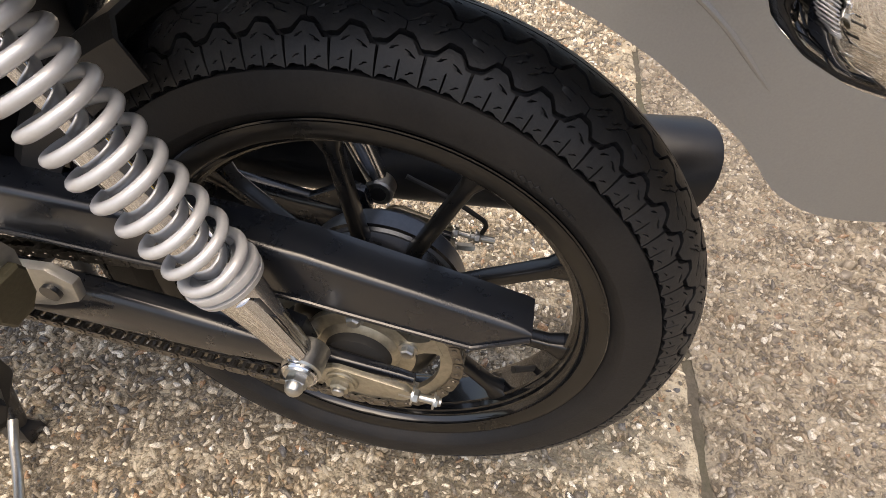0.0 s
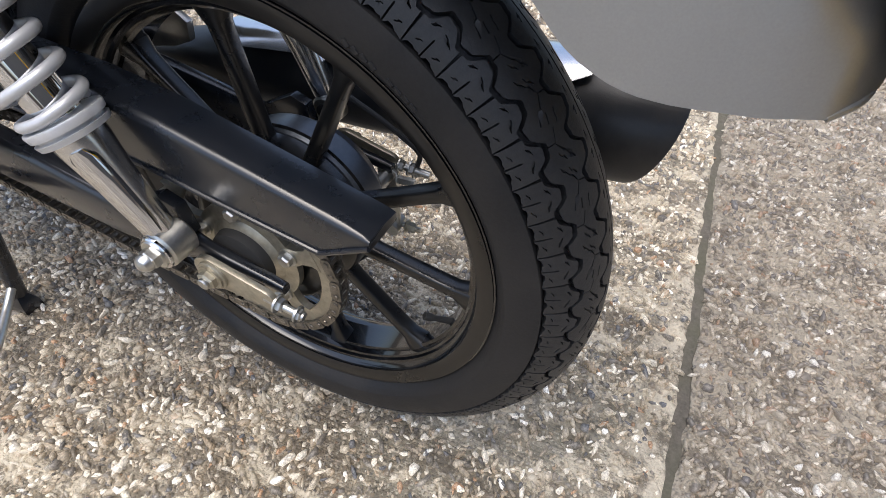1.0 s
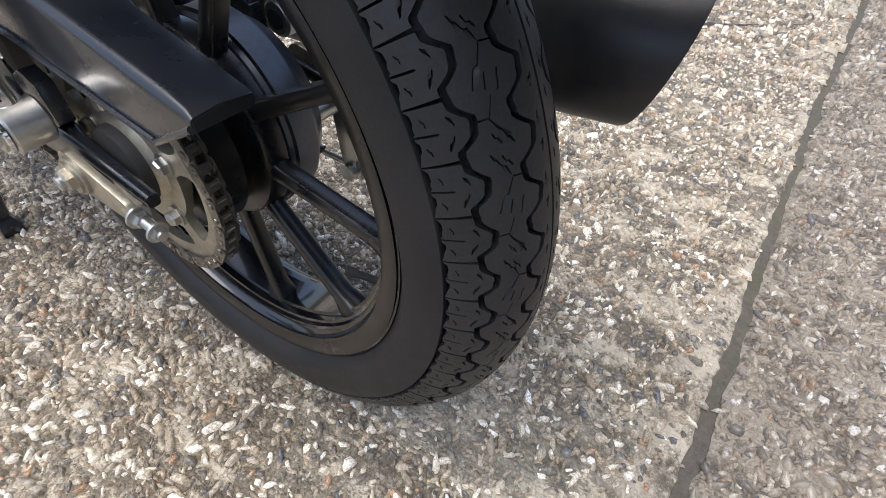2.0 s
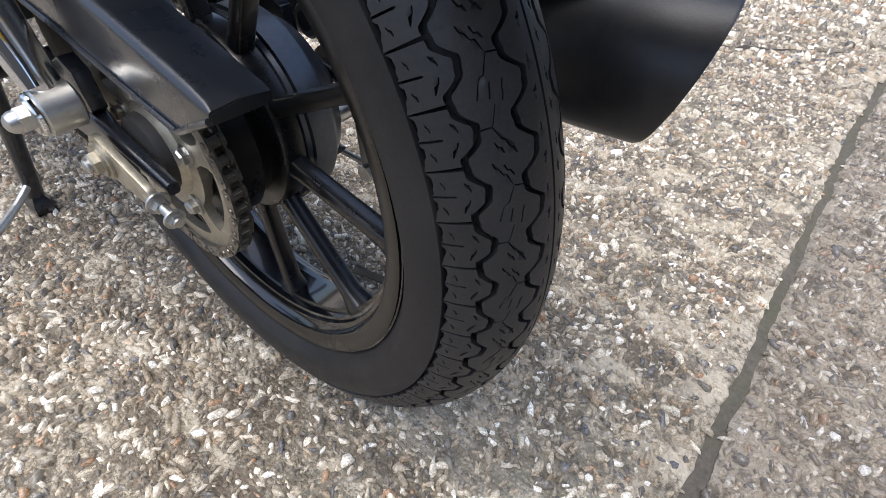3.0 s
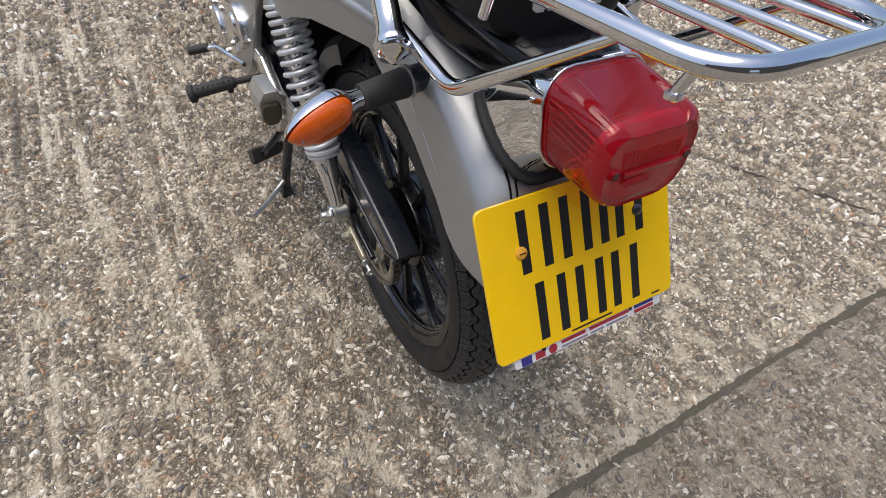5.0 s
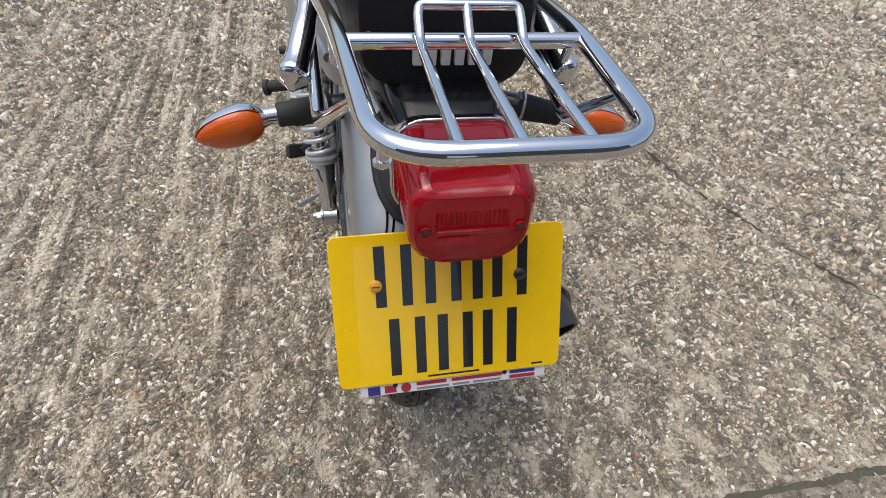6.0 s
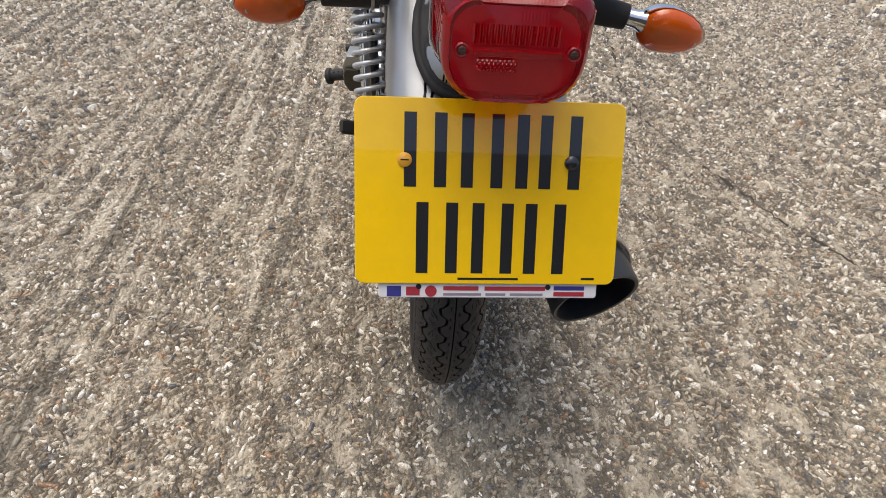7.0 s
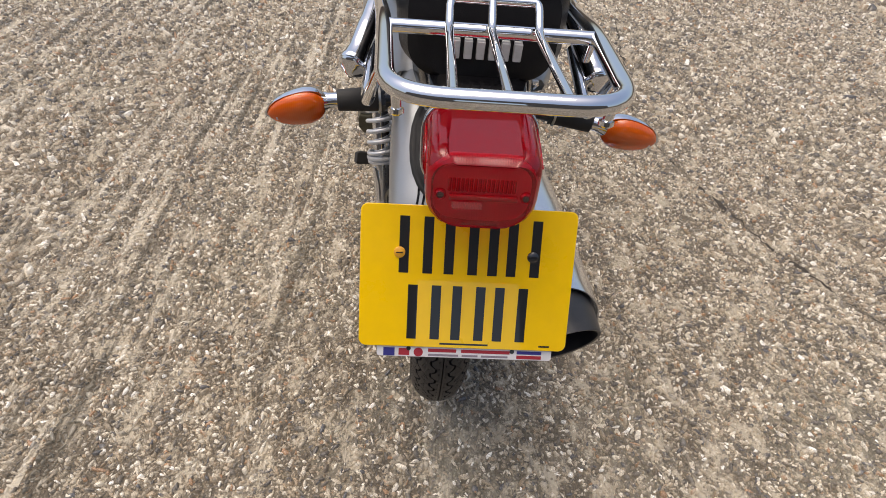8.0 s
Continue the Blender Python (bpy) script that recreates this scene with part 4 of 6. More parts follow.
for x in (-0.0375, 0.0385):
    part("screw_boss", shift_x(revolve([(-0.004, 0.0030), (-0.004, 0.0052), (0.0006, 0.0050), (0.0014, 0.0042), (0.0008, 0.0032), (-0.003, 0.0030)], (x, -0.3655, 0.7455), (0, -1, 0.12), 24)), RED, lamp, "red screw boss")
    part("lens_screw", shift_x(merge(solid([(-0.002, 0.0029), (0.0006, 0.0029), (0.0012, 0.0022)], (x, -0.3660, 0.7455), (0, -1, 0.12), 18), box(x - 0.0026, x + 0.0026, -0.3676, -0.3670, 0.7450, 0.7459))), RUSTED, lamp, "small brown screw")
# fine upright prisms in the upper half, a shelf below them and a reflex patch
for q in range(16):
    x = -0.030 + 0.0038 * q
    part("lens_prism", shift_x(tube([(x, -0.3622, 0.7620), (x, -0.3645, 0.7500)], [0.0015, 0.0016], 4)), RED, lamp)
part("lens_shelf", shift_x(box(-0.030, 0.031, -0.3684, -0.3640, 0.7425, 0.7470, 0.0008)), RED, lamp, "moulded shelf across the lens")
for row in range(4):
    for q in range(9):
        x, z = -0.0265 + 0.0030 * q + 0.0015 * (row % 2), 0.7402 - 0.0020 * row
        part("reflex_cell", shift_x(solid([(0.0, 0.0014), (0.0010, 0.0004)], (x, -0.3694, z), (0, -1, 0.12), 6)), RED, lamp)
# unseen plate added over the chrome cap, so the lens top looks darker
part("inner_plate", shift_x(loft([rrect(0.0515, 0.7095, 0.7845, 0.025, -0.3066, -0.2838), rrect(0.0515, 0.7095, 0.7845, 0.025, -0.3080, -0.2852)])), LAMPINNER, lamp, "dull red plate added behind the lens to darken its top")
# unseen white plate added close behind the lens to brighten its face
part("reflector", shift_x(loft([rrect(0.0450, 0.7135, 0.7690, 0.020, -0.3480, -0.3400), rrect(0.0455, 0.7130, 0.7695, 0.020, -0.3530, -0.3450), rrect(0.0440, 0.7140, 0.7680, 0.020, -0.3535, -0.3455)])), WHITE, lamp, "unseen pale reflector added inside the lens")
part("gasket", shift_x(tube(rrect(0.0655, 0.674, 0.745, 0.033, -0.2865, -0.182), 0.0042, 12, closed=True)), SOFT, lamp, "black rubber gasket")

# -- number plate --
PTOP, PBOT, PHW = Vector((0.009, -0.3060, 0.6800)), Vector((0.010, -0.3920, 0.5470)), 0.1155
pdir = (PBOT - PTOP).normalized()
pnor = Vector((0, -1, 0))
pnor = (pnor - pdir * pnor.dot(pdir)).normalized()
PM = Matrix(((-pdir).cross(pnor), -pdir, pnor)).transposed().to_4x4()
PM.translation = (PTOP + PBOT) / 2
PH = (PBOT - PTOP).length / 2


def rounded_slab(hw, hh, r, z0, z1, bevel=0.0006):
    secs = []
    for z, d in ((z0, 0), (z1 - bevel, 0), (z1, bevel)):
        ring = []
        for cx, cy, a0 in ((hw - r, hh - r, 0), (-hw + r, hh - r, 90), (-hw + r, -hh + r, 180), (hw - r, -hh + r, 270)):
            for k in range(6):
                a = radians(a0 + 18 * k)
                ring.append((cx + (r - d) * math.cos(a), cy + (r - d) * math.sin(a), z))
        secs.append(ring)
    return loft(secs)


def on_plate(bm):
    bm.transform(PM)
    return bm


numplate = part("number_plate", on_plate(rounded_slab(PHW, PH, 0.008, -0.0016, 0.0016)), YELLOW, bike, "yellow acrylic number plate with black bars")
for row, xs in ((0.0365, (-0.0560, -0.0075, 0.0270, 0.0600)), (-0.0385, (-0.0450, 0.0035, 0.0500))):
    for x in xs:
        wide = 0.036 if not (row > 0 and abs(x - 0.0270) < 0.001) else 0.010
        for dx in ((-wide / 2 + 0.0052, wide / 2 - 0.0052) if wide > 0.02 else (0,)):
            part("bar", on_plate(box(x + dx - 0.0052, x + dx + 0.0052, row - 0.031, row + 0.031, 0.0012, 0.0019)), PLATEBLACK, numplate)
part("small_print_bar", on_plate(box(-0.026, 0.028, -0.0755, -0.0735, 0.0012, 0.0018)), PLATEBLACK, numplate)
part("small_print_bar", on_plate(box(0.085, 0.097, -0.0750, -0.0730, 0.0012, 0.0018)), PLATEBLACK, numplate)
for x, mat in ((-0.0735, BOLTYELLOW), (0.0700, PLATEBLACK)):
    part("screw_cap", on_plate(solid([(0.0016, 0.0062), (0.0034, 0.0060), (0.0046, 0.0040), (0.0049, 0.001)], (x, 0.0280, 0), (0, 0, 1), 24)), mat, numplate, "domed plastic screw cap")
    part("slot", on_plate(box(x - 0.0035, x + 0.0035, 0.0274, 0.0286, 0.0046, 0.00505)), PLATEBLACK, numplate)
strip = part("plate_surround", on_plate(rounded_slab(0.0985, 0.0090, 0.003, -0.0040, -0.0020)), WHITE, numplate, "white plastic strip with coloured printed bars")
strip.data.transform(PM @ Matrix.Translation((0.003, -PH - 0.0045, 0)) @ PM.inverted())
part("backing", on_plate(rounded_slab(0.085, 0.055, 0.004, -0.0045, -0.0022)), PLASTIC, numplate)


def strip_mark(x0, x1, y0, y1, mat, name="print_bar"):
    b = box(x0, x1, -PH + y0, -PH + y1, -0.0021, -0.00165)
    part(name, on_plate(b), mat, numplate)


strip_mark(-0.088, -0.0755, -0.0125, -0.0030, INKBLUE, "badge")
strip_mark(-0.071, -0.0590, -0.0115, -0.0035, INKRED, "badge")
part("badge", on_plate(solid([(-0.0021, 0.0052), (-0.00165, 0.0052)], (-0.0490, -PH - 0.0075, 0), (0, 0, 1), 20)), INKRED, numplate)
for x0, x1 in ((-0.038, -0.0065), (-0.001, 0.0540)):
    strip_mark(x0, x1, -0.0068, -0.0030, INKRED)
for x0, x1 in ((-0.038, -0.004), (0.0, 0.018), (0.022, 0.052)):
    strip_mark(x0, x1, -0.0115, -0.0092, INKGREY)
strip_mark(0.062, 0.090, -0.0062, -0.0025, INKBLUE)
strip_mark(0.062, 0.090, -0.0118, -0.0078, INKRED)
for x in (-0.060, 0.0565):
    part("strip_screw", on_plate(solid([(-0.002, 0.0026), (-0.0012, 0.0022)], (x, -PH - 0.0035, 0), (0, 0, 1), 14)), PLATEBLACK, numplate)
part("plate_bracket", on_plate(box(-0.05, 0.05, -0.03, 0.03, -0.016, -0.0045, 0.002)), PLASTIC, numplate)


# -- turn indicators --
def indicator(s):
    base = Vector((s * 0.076 + TX, -0.150, 0.716))
    inn, out = (Vector((-0.162, -0.167, 0.7150)), Vector((-0.230, -0.186, 0.7065))) if s < 0 else (Vector((0.172, -0.170, 0.7060)), Vector((0.247, -0.170, 0.6895)))
    stem = part("turn_indicator", tube([base.lerp(inn, f) for f in (0.36, 0.37, 0.60, 0.845, 0.86)], [0.0138, 0.0148, 0.0136, 0.0124, 0.0112], 24), SOFT, bike, "amber turn indicator on a black rubber stalk")
    part("washer", tube([base.lerp(inn, 0.335), base.lerp(inn, 0.365)], 0.0172, 28), STEEL, stem, "plated washer")
    part("bracket", merge(tube([base.lerp(inn, 0.02), base.lerp(inn, 0.34)], 0.0135, 20), tube([base.lerp(inn, 0.28), base.lerp(inn, 0.335)], 0.0158, 6)), SATIN, stem, "black mounting bracket")
    part("collar", tube([base.lerp(inn, 0.80), base.lerp(inn, 0.95), inn.lerp(out, 0.06)], [0.0092, 0.0092, 0.0120], 20), CHROME, stem)
    ax = (out - inn).normalized()
    back = Vector((0, -1, -0.36))
    back = (back - ax * back.dot(ax)).normalized()
    up = ax.cross(back) * (1 if ax.cross(back).z > 0 else -1)
    ln = (out - inn).length
    table = [(-0.02, 0.010), (0.06, 0.0175), (0.16, 0.0222), (0.30, 0.0245), (0.45, 0.0242), (0.62, 0.0220), (0.78, 0.0176), (0.90, 0.0112), (0.97, 0.0056), (1.0, 0.0015)]

    def shell(rear):
        """Half of a drop-shaped body: the lens behind, the bowl of the housing in front."""
        secs = []
        for k in range(20):
            t = 0.03 + 0.93 * k / 19 if rear else -0.02 + 1.02 * k / 19
            r = lerp(table, (t - 0.03) / 0.93 * 1.02 - 0.02)[0] * 0.98 if rear else lerp(table, t)[0]
            mid = inn + ax * ln * t
            ring = []
            for q in range(13):
                a = math.pi * q / 12
                deep = (0.0158 if rear else 0.0225 * (1 - 0.25 * t)) * (r / 0.0245) * math.sin(a)
                ring.append(mid + up * (r * math.cos(a)) + back * (deep + 0.0042 if rear else 0.0030 - deep))
            secs.append(ring)
        return loft(secs)
    part("housing", shell(False), CHROME, stem, "chrome housing", 50)
    part("lens", shell(True), AMBER, stem, "amber plastic lens", 50)
    # unseen white disc added inside to brighten the amber
    part("reflector", solid([(0.0, 0.016), (0.004, 0.014), (0.006, 0.006)], inn + ax * ln * 0.42 + back * 0.0052, back, 24), WHITE, stem, "unseen pale reflector added inside the lens")
    part("bulb", tube([inn + ax * ln * 0.22 + back * 0.0098, inn + ax * ln * 0.55 + back * 0.0105], [0.0045, 0.0055], 14), SOFT, stem)
    part("lens_screw", solid([(0, 0.0028), (0.002, 0.0028)], inn + ax * ln * 0.80 + back * 0.0112, back, 12), STEEL, stem)
    return stem


for s in (-1, 1):
    indicator(s)

# -- luggage rack --
TR = 0.0069
RY, RZ, RW = -0.4335, 0.8745, 0.0790
loop = rounded([(-0.1150, 0.02, 0.800), (-0.1120, -0.10, 0.815), (-0.0925, -0.27, 0.856), (-RW, RY, RZ), (RW, RY, RZ), (0.0925, -0.27, 0.856), (0.1120, -0.10, 0.815), (0.1150, 0.02, 0.800)], [0, 0.04, 0.04, 0.042, 0.042, 0.04, 0.04, 0], 8)
rack = part("luggage_rack", tube(loop, TR, 18), CHROME, bike, "chrome tubular luggage rack")
rack.location.x = TX
part("cross_bar", tube([(-0.0925, -0.284, 0.8565), (0.0925, -0.284, 0.8565)], 0.0060, 16), CHROME, rack)
for x in (-0.0370, -0.002, 0.0370):
    p = [(x, RY + 0.002, RZ + 0.003), (x, -0.312, 0.8640), (x, -0.298, 0.8645), (x, -0.282, 0.8755) if abs(x) > 0.01 else (x, -0.2765, 0.8800)]
    part("slat", tube(rounded(p, 0.012), 0.0036, 12), CHROME, rack)
part("hoop", tube(rounded([(-0.0370, -0.2835, 0.8745), (-0.0360, -0.277, 0.8795), (0.0360, -0.277, 0.8795), (0.0370, -0.2835, 0.8745)], 0.012), 0.0036, 12), CHROME, rack)
for s in (-1, 1):
    part("stay", tube(rounded([(s * 0.118, -0.120, 0.775), (s * 0.113, -0.248, 0.763), (s * 0.0850, -0.372, 0.8680)], 0.018), [0.0066] * 8 + [0.0030], 16), CHROME, rack)
    part("pin", tube([(s * 0.0735, -0.412, 0.870), (s * 0.0735, -0.406, 0.848)], 0.0036, 12), CHROME, rack)
    part("pin_head", solid([(0, 0.0056), (0.003, 0.0056), (0.0045, 0.0035)], (s * 0.0735, -0.4058, 0.8495), (0, -0.25, -1), 20), CHROME, rack)
    part("front_pin", tube([(s * 0.096, -0.258, 0.852), (s * 0.096, -0.250, 0.822)], 0.0042, 12), CHROME, rack)
    part("grab_rail_lug", tube(rounded([(s * 0.104, 0.16, 0.822), (s * 0.112, 0.02, 0.812), (s * 0.117, -0.10, 0.802), (s * 0.126, -0.150, 0.784), (s * 0.134, -0.178, 0.769), (s * 0.1355, -0.184, 0.7655), (s * 0.137, -0.192, 0.761)], 0.03), [0.010] * 8 + [0.011] * 7 + [0.012] * 7 + [0.0150, 0.0155, 0.0158, 0.0160, 0.0160, 0.0160, 0.0158, 0.0156, 0.0152, 0.0146, 0.0138, 0.0126, 0.0108, 0.0088, 0.003], 20, flat=1.18), CHROME, rack, "chrome grab rail end", 75)

# -- tail body, seat and side panels --
tail = part("tail_unit", loft([rrect(0.046, 0.735, 0.7800, 0.016, -0.288, -0.277), rrect(0.050, 0.735, 0.7880, 0.018, -0.268, -0.258), rrect(0.058, 0.738, 0.7900, 0.020, -0.22, -0.21), rrect(0.070, 0.740, 0.7900, 0.02, -0.16, -0.15), rrect(0.078, 0.740, 0.790, 0.02, -0.05, -0.05), rrect(0.080, 0.74, 0.81, 0.02, 0.2, 0.2)]), TAILBLACK, bike, "glossy black plastic tail unit under the seat")
tail.location.x = TX


def seat_ring(y, hw, z0, z1):
    return rrect(hw, z0, z1, min(0.03, (z1 - z0) * 0.42), y, y + 0.02, 7)


seat = part("seat", loft([seat_ring(-0.230, 0.064, 0.788, 0.866), seat_ring(-0.226, 0.074, 0.785, 0.876), seat_ring(-0.205, 0.084, 0.785, 0.888), seat_ring(-0.14, 0.090, 0.787, 0.892), seat_ring(-0.05, 0.098, 0.79, 0.892), seat_ring(0.10, 0.108, 0.79, 0.892), seat_ring(0.22, 0.11, 0.78, 0.872), seat_ring(0.40, 0.10, 0.76, 0.835), seat_ring(0.62, 0.08, 0.75, 0.83)]), VINYL, bike, "black vinyl dual seat with printed bars on its back")
seat.location.x = TX
for k in range(6):
    x = -0.0265 + 0.0122 * k
    part("print_bar", box(x - 0.0040, x + 0.0040, -0.2312, -0.2225, 0.8065, 0.8245, 0.0006, 1), SEATPRINT, seat)
part("piping", tube(rounded([(-0.068, -0.220, 0.8300), (-0.055, -0.2285, 0.8300), (0.055, -0.2285, 0.8300), (0.068, -0.220, 0.8300)], 0.012), 0.0020, 8), SEATRED, seat)

for s in (-1, 1):
    secs = []
    for y, zl, zt, xo in ((-0.130, 0.724, 0.745, 0.090), (-0.115, 0.716, 0.758, 0.098), (-0.08, 0.706, 0.772, 0.108), (-0.02, 0.697, 0.785, 0.122), (0.04, 0.688, 0.788, 0.138), (0.08, 0.674, 0.788, 0.150), (0.095, 0.664, 0.788, 0.154), (0.13, 0.656, 0.788, 0.156), (0.16, 0.650, 0.788, 0.154), (0.20, 0.636, 0.788, 0.148), (0.26, 0.618, 0.786, 0.140), (0.30, 0.600, 0.780, 0.134), (0.36, 0.60, 0.77, 0.125)):
        d = zt - zl
        secs.append([(s * (xo - 0.012), y, zl), (s * (xo - 0.002), y, zl + 0.002), (s * xo, y, zl + d * 0.15), (s * (xo + 0.002), y, zl + d * 0.45), (s * (xo - 0.003), y, zl + d * 0.75), (s * (xo - 0.016), y, zt - 0.004), (s * (xo - 0.024), y, zt),
                     (s * (xo - 0.028), y, zt - 0.004), (s * (xo - 0.007), y, zl + d * 0.75), (s * (xo - 0.004), y, zl + d * 0.4), (s * (xo - 0.007), y, zl + 0.006)])
    cowl = part("side_panel", loft(secs), SILVER, bike, "silver metallic side panel", 40)
    cowl.location.x = TX
    part("panel_trim", tube(rounded([(s * 0.149, 0.20, 0.735), (s * 0.140, 0.05, 0.742), (s * 0.102, -0.10, 0.742)], 0.03), 0.006, 12), SILVER, cowl)
    part("emblem", solid([(0, 0.014), (0.002, 0.013)], (s * 0.1535, 0.17, 0.700), (s, 0, 0), 24), CHROME, cowl)
    out = [(0.305, 0.612), (0.338, 0.592), (0.391, 0.547), (0.430, 0.502), (0.455, 0.463), (0.485, 0.408), (0.54, 0.345), (0.613, 0.285), (0.68, 0.255), (0.72, 0.32), (0.74, 0.46), (0.75, 0.62), (0.70, 0.72), (0.52, 0.74), (0.38, 0.73), (0.30, 0.66)]
    part("side_cover", plate(out, s * 0.102, s * 0.122, 0.006), SILVER, bike, "silver side cover")
    part("frame_tube", tube(rounded([(s * 0.085, 0.16, 0.70), (s * 0.085, 0.30, 0.52), (s * 0.08, 0.50, 0.40)], 0.05), 0.013, 14), SATIN, bike)
part("air_box", merge(box(-0.088, 0.088, 0.29, 0.66, 0.43, 0.72, 0.02)), PLASTIC, bike, "black air box behind the side covers")

# -- exhaust --
E0, E1 = Vector((0.176, -0.2845, 0.4070)), Vector((0.165, 0.42, 0.335))
edir = (E1 - E0).normalized()
er = Vector((1, 0, 0)) - edir * edir.x
er.normalize()
eu = er.cross(edir)


def exhaust_ring(d, r, slant=0.0, n=36):
    return [E0 + edir * (d - slant * (math.sin(a) - 0.7 * math.cos(a)) * r) + er * (r * math.cos(a)) + eu * (r * math.sin(a)) for a in (2 * math.pi * k / n for k in range(n))]


SL = 0.42
muf = part("silencer", loft([exhaust_ring(0.085, 0.030, SL), exhaust_ring(0.06, 0.044, SL), exhaust_ring(0.012, 0.0485, SL), exhaust_ring(0.001, 0.0515, SL), exhaust_ring(0.0, 0.0555, SL), exhaust_ring(0.003, 0.0568, SL), exhaust_ring(0.05, 0.0572), exhaust_ring(0.30, 0.053),
                             exhaust_ring(0.48, 0.044), exhaust_ring(0.60, 0.026), exhaust_ring(0.78, 0.022)]), MATTE, bike, "matt black exhaust silencer")
secs = []
for k in range(14):
    d = 0.055 + 0.42 * k / 13
    e = 0.9 if k in (0, 13) else 1.0
    r0 = lerp([(0, 0.0572), (0.30, 0.053), (0.48, 0.044), (0.6, 0.03)], d)[0]
    ring = []
    for r, seq in ((r0 + 0.0085, range(0, 15)), (r0 + 0.0065, range(14, -1, -1))):
        for q in seq:
            a = radians(-15 + 150 * e * q / 14)
            ring.append(E0 + edir * d + er * (r * math.cos(a)) + eu * (r * math.sin(a)))
    secs.append(ring)
part("heat_shield", loft(secs), POLISHED, muf, "polished heat shield")
part("hanger", tube([(0.09, 0.06, 0.47), (0.125, 0.04, 0.45), (0.15, 0.03, 0.43)], 0.010, 10, flat=0.4), CHROME, muf)
hp = [(0.165, 0.45, 0.332), (0.15, 0.60, 0.29), (0.10, 0.85, 0.25), (0.06, 0.98, 0.30), (0.05, 1.0, 0.45)]
part("header_pipe", tube(rounded(hp, 0.08), 0.018, 16), CHROME, muf)

# -- brake linkage on the drum --
lev = part("brake_lever_arm", plate([(-0.062, 0.330), (-0.050, 0.336), (-0.038, 0.330), (-0.046, 0.252), (-0.054, 0.244), (-0.063, 0.252)], 0.088, 0.093, 0.001), STEEL, bike, "brake lever arm on the drum")
part("cam_spindle", solid([(-0.040, 0.0085), (0.012, 0.0075), (0.014, 0.006)], (0.086, -0.050, 0.325), (1, 0, 0), 20), STEEL, lev)
part("brake_rod", tube([(0.096, 0.45, 0.245), (0.096, 0.0, 0.250), (0.096, -0.086, 0.2525)], 0.0030, 10), STEEL, lev)
bolt("adjuster", (0.096, -0.068, 0.2520), (0, -1, 0.03), 0.0060, 0.012, GOLD, lev)
part("pivot", solid([(-0.011, 0.0085), (0.011, 0.0085)], (0.093, -0.055, 0.2515), (1, 0, 0), 20), STEEL, lev)
bolt("pinch_bolt", (0.088, -0.062, 0.324), (0, -1, 0.1), 0.0048, 0.022, STEEL, lev)
part("stay_bolt", tube([(0.078, -0.078, 0.352), (0.080, -0.104, 0.349)], 0.0040, 12), STEEL, lev)
bolt("stay_nut", (0.079, -0.082, 0.3515), (0, -1, -0.1), 0.0062, 0.007, STEEL, lev)
part("cable", tube(rounded([(0.070, -0.010, 0.425), (0.074, -0.060, 0.400), (0.080, -0.095, 0.372), (0.082, -0.088, 0.352)], 0.02), 0.0026, 8), SOFT, lev)
part("stay_arm", tube([(0.084, -0.02, 0.262), (0.085, 0.30, 0.285)], 0.008, 12, flat=0.4), SATIN, lev)

